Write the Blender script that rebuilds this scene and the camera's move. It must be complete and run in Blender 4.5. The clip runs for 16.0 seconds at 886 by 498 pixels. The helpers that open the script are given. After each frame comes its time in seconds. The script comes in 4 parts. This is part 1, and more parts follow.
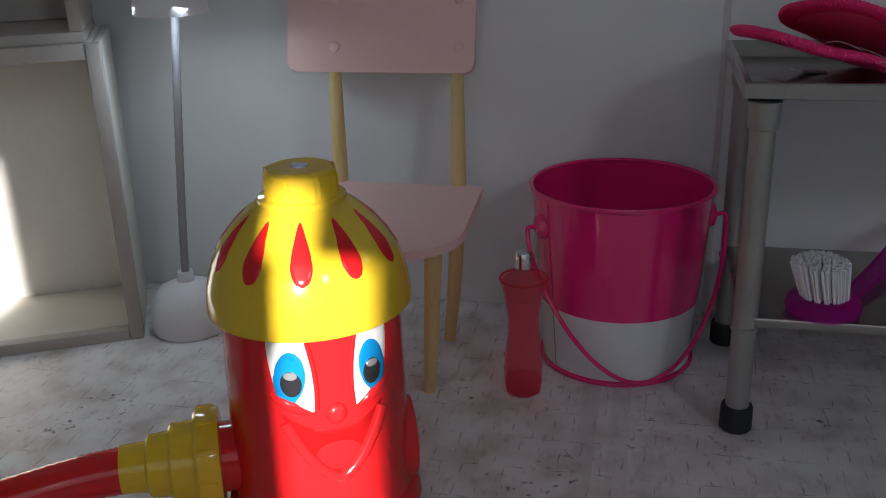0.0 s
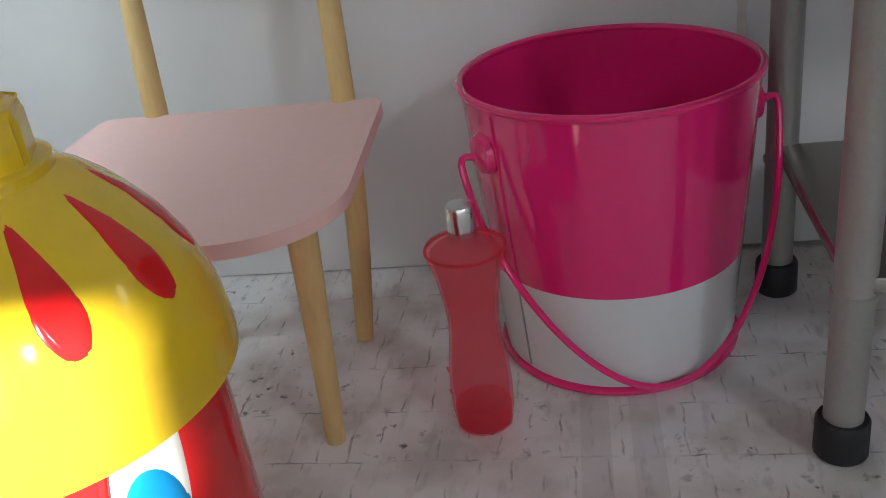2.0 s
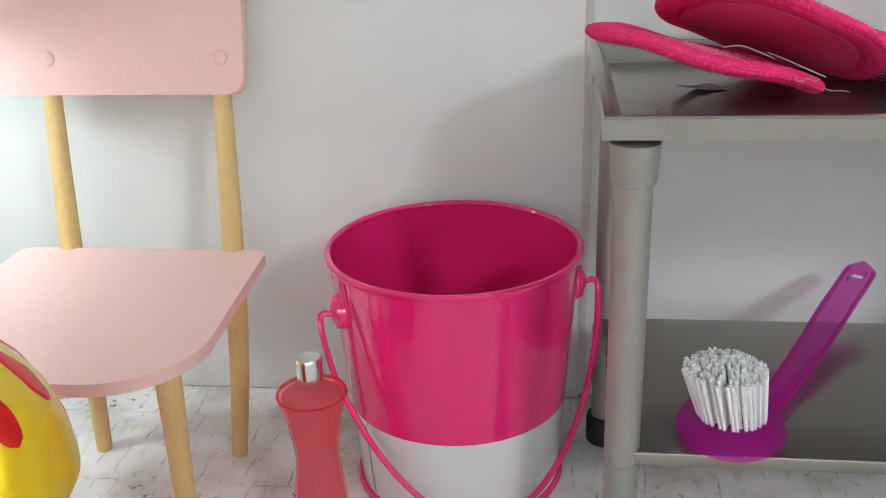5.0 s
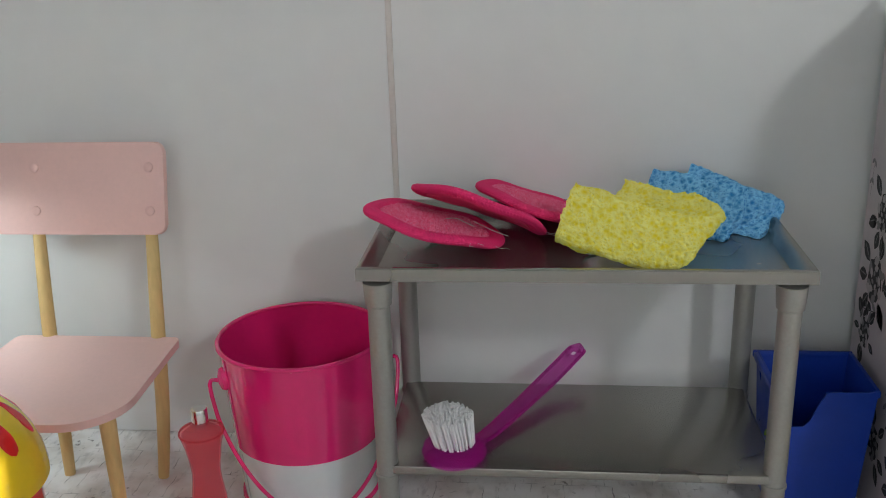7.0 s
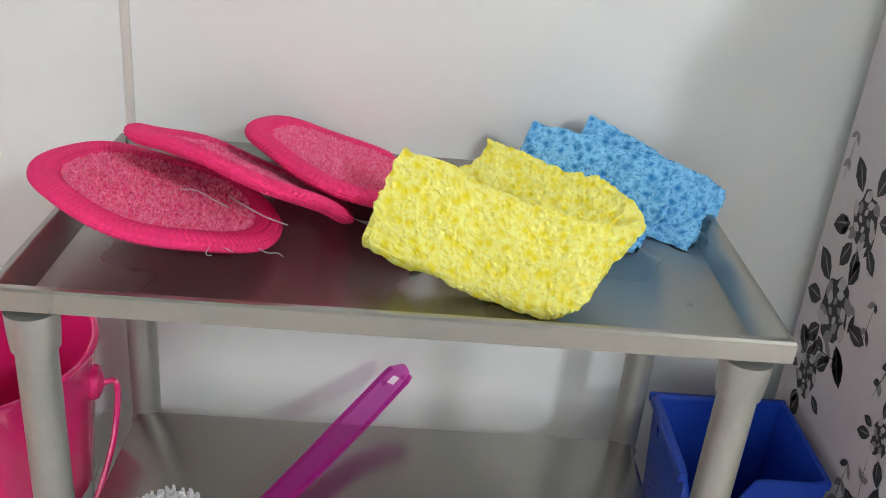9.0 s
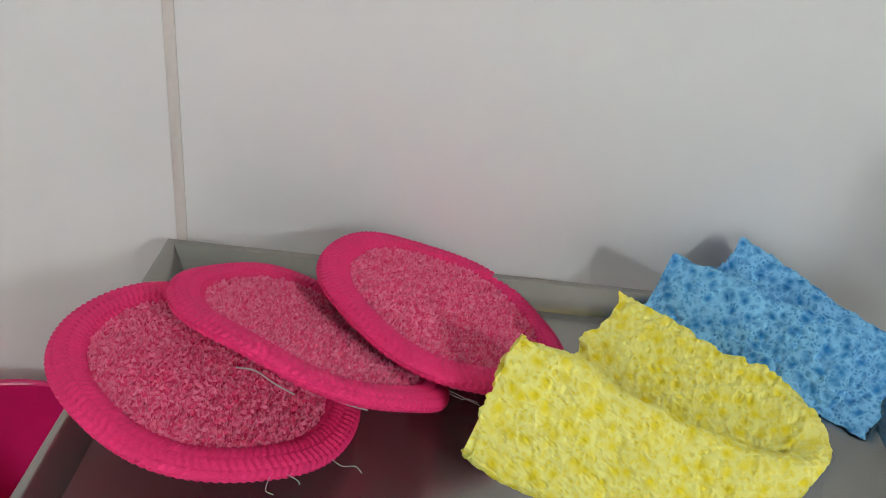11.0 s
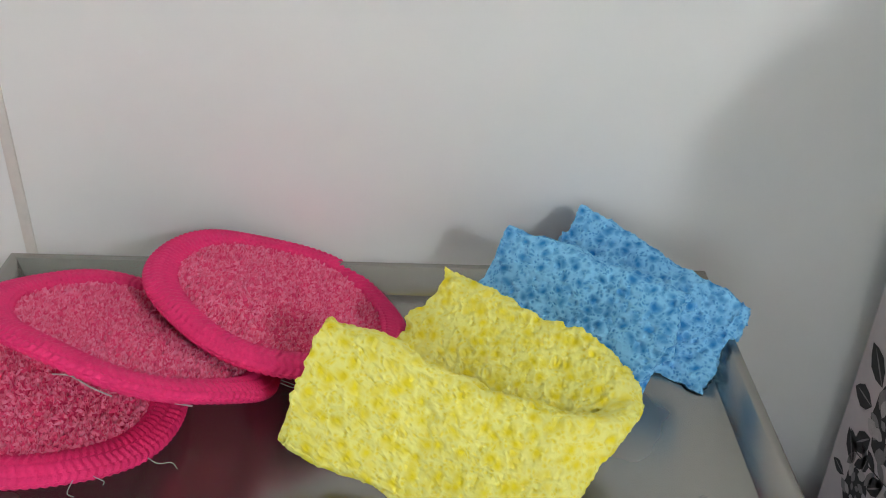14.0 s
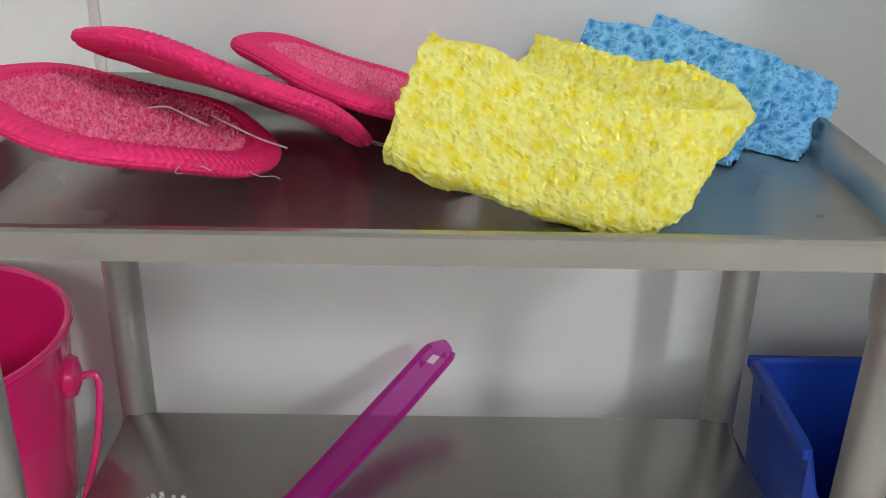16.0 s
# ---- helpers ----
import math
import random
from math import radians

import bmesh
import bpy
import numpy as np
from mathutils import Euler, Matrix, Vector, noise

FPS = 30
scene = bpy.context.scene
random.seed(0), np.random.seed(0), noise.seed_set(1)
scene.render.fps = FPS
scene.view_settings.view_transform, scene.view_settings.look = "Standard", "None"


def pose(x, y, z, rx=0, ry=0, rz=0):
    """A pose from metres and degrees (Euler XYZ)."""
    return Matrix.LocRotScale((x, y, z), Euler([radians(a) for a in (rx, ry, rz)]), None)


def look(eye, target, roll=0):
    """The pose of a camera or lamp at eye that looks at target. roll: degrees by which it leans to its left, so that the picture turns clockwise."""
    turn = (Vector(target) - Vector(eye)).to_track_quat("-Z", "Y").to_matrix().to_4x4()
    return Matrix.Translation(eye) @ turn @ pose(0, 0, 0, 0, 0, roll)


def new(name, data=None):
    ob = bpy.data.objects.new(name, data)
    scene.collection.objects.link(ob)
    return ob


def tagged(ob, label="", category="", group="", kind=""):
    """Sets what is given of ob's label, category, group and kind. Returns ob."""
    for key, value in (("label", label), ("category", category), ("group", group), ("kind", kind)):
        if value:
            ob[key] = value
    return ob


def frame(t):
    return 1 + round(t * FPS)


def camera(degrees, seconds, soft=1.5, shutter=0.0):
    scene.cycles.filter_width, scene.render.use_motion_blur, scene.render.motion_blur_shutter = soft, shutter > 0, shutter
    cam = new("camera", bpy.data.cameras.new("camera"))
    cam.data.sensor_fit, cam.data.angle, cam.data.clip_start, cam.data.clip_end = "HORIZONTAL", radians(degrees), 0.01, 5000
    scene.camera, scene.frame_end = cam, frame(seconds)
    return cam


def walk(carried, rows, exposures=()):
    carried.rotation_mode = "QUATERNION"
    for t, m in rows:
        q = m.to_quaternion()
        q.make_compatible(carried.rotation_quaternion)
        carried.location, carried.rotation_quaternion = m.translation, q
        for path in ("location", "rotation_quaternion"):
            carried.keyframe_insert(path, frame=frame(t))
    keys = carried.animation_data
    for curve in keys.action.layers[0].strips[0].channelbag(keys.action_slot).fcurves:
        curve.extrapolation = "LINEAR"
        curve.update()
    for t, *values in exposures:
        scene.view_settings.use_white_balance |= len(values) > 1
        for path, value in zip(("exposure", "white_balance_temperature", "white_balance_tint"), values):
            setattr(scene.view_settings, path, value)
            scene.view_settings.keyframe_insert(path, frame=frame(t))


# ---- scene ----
cam = camera(50.2, 16.0, soft=1.0)
PATH = [
    (0, (0.077, 0.061, 0.346), (-0.333, 1.886, -0.363), -1.7),
    (0.5, (0.082, 0.102, 0.339), (-0.275, 1.918, -0.418), -3.5),
    (1, (0.048, 0.229, 0.28), (-0.322, 2.007, -0.558), -6.2),
    (1.5, (0.047, 0.307, 0.267), (-0.305, 2.062, -0.626), -7.3),
    (2, (0.048, 0.326, 0.268), (-0.256, 2.083, -0.638), -7.7),
    (2.5, (0.063, 0.351, 0.25), (-0.167, 2.121, -0.652), -6.6),
    (3, (0.066, 0.352, 0.247), (-0.163, 2.128, -0.644), -6.1),
    (3.2, (0.069, 0.349, 0.249), (-0.17, 2.122, -0.645), -6.0),
    (5.3, (0.14, 0.243, 0.356), (-0.068, 2.087, -0.39), -1.0),
    (5.5, (0.174, 0.208, 0.378), (-0.016, 2.052, -0.372), -0.6),
    (6, (0.216, 0.124, 0.418), (0.011, 1.992, -0.267), -0.9),
    (6.5, (0.233, 0.074, 0.445), (-0.054, 1.943, -0.204), -2.5),
    (7, (0.256, 0.056, 0.449), (0.046, 1.938, -0.196), -1.8),
    (7.5, (0.274, 0.069, 0.442), (0.179, 1.956, -0.213), -1.3),
    (8, (0.282, 0.147, 0.434), (0.29, 2.037, -0.221), 0.6),
    (8.5, (0.282, 0.233, 0.426), (0.347, 2.106, -0.275), 2.7),
    (9, (0.279, 0.338, 0.411), (0.375, 2.132, -0.467), 5.5),
    (9.5, (0.262, 0.405, 0.421), (0.323, 2.169, -0.52), 6.3),
    (10, (0.248, 0.441, 0.437), (0.296, 2.188, -0.537), 7.0),
    (10.2, (0.248, 0.455, 0.445), (0.283, 2.177, -0.571), 7.3),
    (12.3, (0.273, 0.465, 0.457), (0.204, 2.166, -0.593), 4.1),
    (12.5, (0.277, 0.466, 0.453), (0.235, 2.167, -0.598), 4.0),
    (13, (0.294, 0.463, 0.45), (0.278, 2.179, -0.577), 2.4),
    (13.5, (0.306, 0.461, 0.453), (0.301, 2.177, -0.573), 1.6),
    (14, (0.311, 0.46, 0.452), (0.34, 2.171, -0.583), 2.0),
    (14.5, (0.316, 0.46, 0.45), (0.361, 2.162, -0.601), 2.1),
    (15, (0.316, 0.458, 0.447), (0.354, 2.162, -0.599), 1.9),
    (15.5, (0.303, 0.426, 0.404), (0.297, 2.199, -0.522), 0.3),
    (16, (0.279, 0.406, 0.338), (0.31, 2.224, -0.496), 1.3),
]
EXPOSURES = [(0.0, 1.28, 5900, 16.0), (0.5, 1.45, 5925, 15.5), (1.0, 1.62, 5950, 15.0), (1.5, 1.9, 6050, 13.5), (2.0, 2.35, 6150, 12.0), (2.5, 2.93, 6225, 11.2), (3.0, 3.24, 6300, 10.5), (5.5, 3.38, 6367, 9.7), (6.0, 3.3, 6380, 9.5), (6.5, 2.95, 6397, 9.6), (7.0, 2.65, 6413, 9.7), (7.5, 3.05, 6430, 9.8), (8.0, 3.2, 6447, 9.8), (8.5, 3.45, 6463, 9.9), (9.0, 3.6, 6480, 10.0), (10.0, 3.32, 6500, 10.0), (12.5, 3.2, 6500, 10.0), (14.5, 3.32, 6500, 10.0), (15.5, 3.3, 6500, 10.0), (16.0, 3.45, 6500, 10.0)]
walk(cam, [(t, look(eye, target, roll)) for t, eye, target, roll in PATH], EXPOSURES)

# ---- light ----
world = bpy.data.worlds.new("world")
scene.world = world
world.use_nodes = True
wn = world.node_tree
sky = wn.nodes.new("ShaderNodeTexSky")
sky.sky_type, sky.sun_disc = "NISHITA", False
SUN_WAY = Vector((-0.16, 1.0, -0.46)).normalized()
sky.sun_elevation = math.asin(-SUN_WAY.z)
sky.sun_rotation = math.atan2(-SUN_WAY.x, -SUN_WAY.y)
wn.links.new(sky.outputs[0], wn.nodes["Background"].inputs[0])
wn.nodes["Background"].inputs[1].default_value = 0.1


def lamp(name, kind, m, energy, colour, **extra):
    data = bpy.data.lights.new(name, kind)
    data.energy, data.color = energy, colour
    if kind == "SUN":
        data.angle = radians(extra["angle"])
    if kind == "AREA":
        data.shape, data.size, data.size_y = "RECTANGLE", extra["w"], extra["h"]
    if kind in ("POINT", "SPOT"):
        data.shadow_soft_size = extra["soft"]
    ob = new(name, data)
    ob.matrix_world = m
    return ob


lamp("sun", "SUN", look((0, 0, 3), Vector((0, 0, 3)) + SUN_WAY), 5.0, (1.0, 0.93, 0.82), angle=0.5)
WIN = Vector((1.45, -1.2, 1.42))
lamp("window_daylight", "AREA", look(WIN + Vector((0, 0.02, 0)), (0.2, 0.8, 0.15)), 1.15, (0.94, 0.985, 1.0), w=0.18, h=0.22)
FILL_OPENING = (-0.55, 0.65, 0.30, 1.20)
# Added front fill with no seen source, brightens the wall under the table.
lamp("front_fill", "AREA", look((0.05, -1.205, 0.75), (0.05, 0.8, 0.75)), 0.60, (0.94, 0.985, 1.0), w=1.18, h=0.88)

# ---- materials ----


def mat(name, base, rough=0.5, *, metal=0.0, spec=0.5, var=0.06, scale=40.0, bump=0.0, bump_scale=300.0, trans=0.0, ior=1.45, coat=0.0, sss=0.0, alpha=1.0, stretch=(1, 1, 1), rvar=0.15):
    """A plain surface with colour variation at two scales and fine relief."""
    m = bpy.data.materials.new(name)
    m.use_nodes = True
    nt = m.node_tree
    p = nt.nodes["Principled BSDF"]
    co = nt.nodes.new("ShaderNodeTexCoord")
    mp = nt.nodes.new("ShaderNodeMapping")
    mp.inputs["Scale"].default_value = stretch
    nt.links.new(co.outputs["Object"], mp.inputs[0])
    a = nt.nodes.new("ShaderNodeTexNoise")
    a.inputs["Scale"].default_value = scale
    a.inputs["Detail"].default_value = 4
    b = nt.nodes.new("ShaderNodeTexNoise")
    b.inputs["Scale"].default_value = scale * 9
    for n in (a, b):
        nt.links.new(mp.outputs[0], n.inputs["Vector"])
    add = nt.nodes.new("ShaderNodeMath")
    add.operation = "ADD"
    nt.links.new(a.outputs["Fac"], add.inputs[0])
    nt.links.new(b.outputs["Fac"], add.inputs[1])
    ramp = nt.nodes.new("ShaderNodeMapRange")
    ramp.inputs["From Min"].default_value, ramp.inputs["From Max"].default_value = 0.6, 1.4
    ramp.inputs["To Min"].default_value, ramp.inputs["To Max"].default_value = 1 - var, 1 + var
    nt.links.new(add.outputs[0], ramp.inputs[0])
    mix = nt.nodes.new("ShaderNodeVectorMath")
    mix.operation = "SCALE"
    mix.inputs[0].default_value = base
    nt.links.new(ramp.outputs[0], mix.inputs["Scale"])
    nt.links.new(mix.outputs[0], p.inputs["Base Color"])
    rr = nt.nodes.new("ShaderNodeMapRange")
    rr.inputs["From Min"].default_value, rr.inputs["From Max"].default_value = 0.3, 0.7
    rr.inputs["To Min"].default_value, rr.inputs["To Max"].default_value = max(0.02, rough * (1 - rvar)), min(1, rough * (1 + rvar))
    nt.links.new(a.outputs["Fac"], rr.inputs[0])
    nt.links.new(rr.outputs[0], p.inputs["Roughness"])
    p.inputs["Metallic"].default_value = metal
    p.inputs["Specular IOR Level"].default_value = spec
    p.inputs["IOR"].default_value = ior
    p.inputs["Transmission Weight"].default_value = trans
    p.inputs["Coat Weight"].default_value = coat
    p.inputs["Alpha"].default_value = alpha
    if sss:
        p.inputs["Subsurface Weight"].default_value = sss
        p.inputs["Subsurface Radius"].default_value = (0.004, 0.004, 0.004)
        p.inputs["Subsurface Scale"].default_value = 1.0
    if bump:
        c = nt.nodes.new("ShaderNodeTexNoise")
        c.inputs["Scale"].default_value = bump_scale
        c.inputs["Detail"].default_value = 5
        nt.links.new(mp.outputs[0], c.inputs["Vector"])
        bn = nt.nodes.new("ShaderNodeBump")
        bn.inputs["Strength"].default_value = bump
        bn.inputs["Distance"].default_value = 0.002
        nt.links.new(c.outputs["Fac"], bn.inputs["Height"])
        nt.links.new(bn.outputs[0], p.inputs["Normal"])
    return m


def ramp_node(nt, fac, stops):
    r = nt.nodes.new("ShaderNodeValToRGB")
    el = r.color_ramp.elements
    while len(el) < len(stops):
        el.new(0.5)
    for e, (pos, col) in zip(el, stops):
        e.position, e.color = pos, (*col, 1)
    nt.links.new(fac, r.inputs[0])
    return r


def floor_material():
    """Whitewashed brick-pattern vinyl: thin broken dark joints, worn specks, soft grey stains."""
    m = bpy.data.materials.new("whitewashed_vinyl")
    m.use_nodes = True
    nt = m.node_tree
    p = nt.nodes["Principled BSDF"]
    co = nt.nodes.new("ShaderNodeTexCoord")
    warp = nt.nodes.new("ShaderNodeTexNoise")
    warp.inputs["Scale"].default_value = 60
    nt.links.new(co.outputs["Object"], warp.inputs["Vector"])
    wv = nt.nodes.new("ShaderNodeVectorMath")
    wv.operation = "MULTIPLY_ADD"
    wv.inputs[1].default_value = (0.005, 0.006, 0.0)
    nt.links.new(warp.outputs["Color"], wv.inputs[0])
    nt.links.new(co.outputs["Object"], wv.inputs[2])
    br = nt.nodes.new("ShaderNodeTexBrick")
    br.inputs["Scale"].default_value = 1.0
    br.inputs["Mortar Size"].default_value = 0.0006
    br.inputs["Mortar Smooth"].default_value = 0.4
    br.inputs["Brick Width"].default_value = 0.0135
    br.inputs["Row Height"].default_value = 0.036
    br.inputs["Color1"].default_value = (0, 0, 0, 1)
    br.inputs["Color2"].default_value = (0, 0, 0, 1)
    br.inputs["Mortar"].default_value = (1, 1, 1, 1)
    nt.links.new(wv.outputs[0], br.inputs["Vector"])
    brk = nt.nodes.new("ShaderNodeTexNoise")
    brk.inputs["Scale"].default_value = 75
    brk.inputs["Detail"].default_value = 6
    nt.links.new(co.outputs["Object"], brk.inputs["Vector"])
    brr = ramp_node(nt, brk.outputs["Fac"], [(0.47, (0, 0, 0)), (0.72, (0.85, 0.85, 0.85))])
    lines = nt.nodes.new("ShaderNodeMath")
    lines.operation = "MULTIPLY"
    nt.links.new(br.outputs["Color"], lines.inputs[0])
    nt.links.new(brr.outputs[0], lines.inputs[1])
    sp = nt.nodes.new("ShaderNodeTexNoise")
    sp.inputs["Scale"].default_value = 150
    sp.inputs["Detail"].default_value = 3
    nt.links.new(co.outputs["Object"], sp.inputs["Vector"])
    spr = ramp_node(nt, sp.outputs["Fac"], [(0.60, (0, 0, 0)), (0.69, (1, 1, 1))])
    zone = nt.nodes.new("ShaderNodeTexNoise")
    zone.inputs["Scale"].default_value = 14
    nt.links.new(co.outputs["Object"], zone.inputs["Vector"])
    zr = ramp_node(nt, zone.outputs["Fac"], [(0.52, (0, 0, 0)), (0.64, (1, 1, 1))])
    specks = nt.nodes.new("ShaderNodeMath")
    specks.operation = "MULTIPLY"
    nt.links.new(spr.outputs[0], specks.inputs[0])
    nt.links.new(zr.outputs[0], specks.inputs[1])
    marks = nt.nodes.new("ShaderNodeMath")
    marks.operation = "MAXIMUM"
    nt.links.new(lines.outputs[0], marks.inputs[0])
    nt.links.new(specks.outputs[0], marks.inputs[1])
    soft = nt.nodes.new("ShaderNodeTexNoise")
    soft.inputs["Scale"].default_value = 30
    soft.inputs["Detail"].default_value = 6
    nt.links.new(wv.outputs[0], soft.inputs["Vector"])
    basec = ramp_node(nt, soft.outputs["Fac"], [(0.30, (0.58, 0.54, 0.50)), (0.44, (0.74, 0.71, 0.68)), (0.56, (0.83, 0.815, 0.80)), (0.72, (0.87, 0.86, 0.85))])
    smm = nt.nodes.new("ShaderNodeMapping")
    smm.inputs["Scale"].default_value = (1.0, 0.40, 1.0)
    nt.links.new(co.outputs["Object"], smm.inputs[0])
    smu = nt.nodes.new("ShaderNodeTexNoise")
    smu.inputs["Scale"].default_value = 130
    smu.inputs["Detail"].default_value = 7
    nt.links.new(smm.outputs[0], smu.inputs["Vector"])
    smr = ramp_node(nt, smu.outputs["Fac"], [(0.57, (0, 0, 0)), (0.86, (0.55, 0.55, 0.55))])
    marks2 = nt.nodes.new("ShaderNodeMath")
    marks2.operation = "MAXIMUM"
    nt.links.new(marks.outputs[0], marks2.inputs[0])
    nt.links.new(smr.outputs[0], marks2.inputs[1])
    marks = marks2
    mx = nt.nodes.new("ShaderNodeMix")
    mx.data_type = "RGBA"
    nt.links.new(marks.outputs[0], mx.inputs["Factor"])
    nt.links.new(basec.outputs[0], mx.inputs["A"])
    mx.inputs["B"].default_value = (0.13, 0.115, 0.11, 1)
    nt.links.new(mx.outputs["Result"], p.inputs["Base Color"])
    p.inputs["Roughness"].default_value = 0.42
    bn = nt.nodes.new("ShaderNodeBump")
    bn.inputs["Strength"].default_value = 0.15
    bn.inputs["Distance"].default_value = 0.001
    nt.links.new(marks.outputs[0], bn.inputs["Height"])
    bn.invert = True
    nt.links.new(bn.outputs[0], p.inputs["Normal"])
    return m


def sponge_material(name, light, deep, scale):
    """Cellulose sponge: pale skin between rounder, deeper-coloured pores of two sizes."""
    m = bpy.data.materials.new(name)
    m.use_nodes = True
    nt = m.node_tree
    p = nt.nodes["Principled BSDF"]
    co = nt.nodes.new("ShaderNodeTexCoord")
    warp = nt.nodes.new("ShaderNodeTexNoise")
    warp.inputs["Scale"].default_value = 150
    nt.links.new(co.outputs["Object"], warp.inputs["Vector"])
    wv = nt.nodes.new("ShaderNodeVectorMath")
    wv.operation = "MULTIPLY_ADD"
    wv.inputs[1].default_value = (0.0055, 0.0055, 0.0055)
    nt.links.new(warp.outputs["Color"], wv.inputs[0])
    nt.links.new(co.outputs["Object"], wv.inputs[2])
    hs = []
    for sc in (scale, scale * 2.6):
        v = nt.nodes.new("ShaderNodeTexVoronoi")
        v.inputs["Scale"].default_value = sc
        nt.links.new(wv.outputs[0], v.inputs["Vector"])
        hs.append(v.outputs["Distance"])
    mn = nt.nodes.new("ShaderNodeMath")
    mn.operation = "MINIMUM"
    nt.links.new(hs[0], mn.inputs[0])
    sc2 = nt.nodes.new("ShaderNodeMath")
    sc2.operation = "MULTIPLY_ADD"
    sc2.inputs[1].default_value, sc2.inputs[2].default_value = 0.8, 0.16
    nt.links.new(hs[1], sc2.inputs[0])
    nt.links.new(sc2.outputs[0], mn.inputs[1])
    col = ramp_node(nt, mn.outputs[0], [(0.14, deep), (0.38, tuple(0.5 * (a + b) for a, b in zip(deep, light))), (0.58, light)])
    nt.links.new(col.outputs[0], p.inputs["Base Color"])
    p.inputs["Roughness"].default_value = 0.85
    p.inputs["Specular IOR Level"].default_value = 0.25
    bn = nt.nodes.new("ShaderNodeBump")
    bn.inputs["Strength"].default_value = 0.5
    bn.inputs["Distance"].default_value = 0.0013
    nt.links.new(mn.outputs[0], bn.inputs["Height"])
    nt.links.new(bn.outputs[0], p.inputs["Normal"])
    return m


def clear_plastic(name, tint, body, share, rough=0.1):
    """Thin coloured see-through plastic: tinted straight-through light under a glossy coloured skin."""
    m = mat(name, body, rough, var=0.03, scale=60)
    nt = m.node_tree
    p, out = nt.nodes["Principled BSDF"], nt.nodes["Material Output"]
    tr = nt.nodes.new("ShaderNodeBsdfTransparent")
    tr.inputs[0].default_value = (*tint, 1)
    tl = nt.nodes.new("ShaderNodeBsdfTranslucent")
    tl.inputs[0].default_value = (*body, 1)
    inner = nt.nodes.new("ShaderNodeMixShader")
    inner.inputs[0].default_value = 0.22
    nt.links.new(tr.outputs[0], inner.inputs[1])
    nt.links.new(tl.outputs[0], inner.inputs[2])
    mx = nt.nodes.new("ShaderNodeMixShader")
    mx.inputs[0].default_value = share
    nt.links.new(inner.outputs[0], mx.inputs[1])
    nt.links.new(p.outputs[0], mx.inputs[2])
    nt.links.new(mx.outputs[0], out.inputs["Surface"])
    return m


def island_tones(m, low, high):
    """Each loose piece of the mesh takes its own tone of the base colour."""
    nt = m.node_tree
    p = nt.nodes["Principled BSDF"]
    g = nt.nodes.new("ShaderNodeNewGeometry")
    r = ramp_node(nt, g.outputs["Random Per Island"], [(0.0, low), (1.0, high)])
    nt.links.new(r.outputs[0], p.inputs["Base Color"])
    return m


M_WALL = mat("white_wall_panel", (0.785, 0.80, 0.79), 0.45, var=0.02, scale=4, bump=0.03, bump_scale=120)
M_TRIM = mat("joint_strip", (0.70, 0.67, 0.63), 0.5, var=0.05, scale=30)
M_ROOM = mat("room_plaster", (0.72, 0.735, 0.73), 0.8, var=0.03, scale=5, bump=0.05)
M_EMBLEM = mat("lime_print", (0.30, 0.55, 0.03), 0.45, var=0.05)
M_GAP = mat("gap_shade", (0.03, 0.028, 0.026), 0.8)
M_FLOOR = floor_material()
M_STEEL = mat("brushed_steel", (0.37, 0.352, 0.325), 0.27, metal=0.85, var=0.015, scale=6, rvar=0.04)
M_LEG = mat("grey_enamelled_tube", (0.35, 0.345, 0.32), 0.36, metal=0.4, var=0.06, scale=50)
M_RUBBER = mat("black_rubber", (0.018, 0.018, 0.019), 0.5, var=0.2, scale=90, bump=0.1)
M_PINKPAINT = mat("pale_pink_paint", (0.88, 0.585, 0.54), 0.5, var=0.03, scale=30, bump=0.03, bump_scale=400)
M_BEECH = mat("pale_beech", (0.74, 0.535, 0.23), 0.5, var=0.09, scale=45, bump=0.05, stretch=(1, 1, 0.12))
M_BUCKET = mat("glossy_pink_enamel", (0.84, 0.020, 0.19), 0.06, spec=0.6, var=0.03, scale=20, coat=0.6)
M_BUCKETIN = mat("pink_enamel_inside", (0.80, 0.020, 0.18), 0.22, var=0.04, scale=20)
M_BAND = mat("white_enamel", (0.74, 0.76, 0.77), 0.08, var=0.02, scale=20, coat=0.4)
M_BOTTLE = clear_plastic("coral_translucent_plastic", (1.0, 0.85, 0.87), (0.97, 0.20, 0.27), 0.12)
M_BOTTLETHICK = clear_plastic("coral_thick_plastic", (1.0, 0.58, 0.62), (0.95, 0.08, 0.12), 0.22)
M_SILVER = mat("silver_cap", (0.72, 0.72, 0.72), 0.2, metal=1.0, var=0.05, scale=100)
M_MAGENTA = clear_plastic("magenta_clear_plastic", (0.97, 0.60, 0.93), (0.80, 0.03, 0.54), 0.20)
M_BRISTLE = mat("white_nylon_bristle", (0.90, 0.89, 0.90), 0.5, var=0.05, scale=200)
M_YELLOWP = mat("glossy_yellow_plastic", (0.84, 0.57, 0.020), 0.12, var=0.03, scale=30, coat=0.3)
M_REDP = mat("glossy_red_plastic", (0.74, 0.014, 0.014), 0.12, var=0.03, scale=30, coat=0.3)
# Darkened copy of the red plastic, standing in for shade inside the mouth.
M_REDSHADE = mat("red_plastic_shaded", (0.36, 0.006, 0.006), 0.22, var=0.03, scale=30)
M_EYEW = mat("white_sticker", (0.80, 0.80, 0.76), 0.3, var=0.02)
M_EYEB = mat("blue_sticker", (0.008, 0.20, 0.46), 0.3, var=0.04)
M_GLINT = mat("grey_highlight", (0.20, 0.20, 0.20), 0.3, var=0.02)
M_EYEK = mat("black_sticker", (0.02, 0.02, 0.022), 0.3)
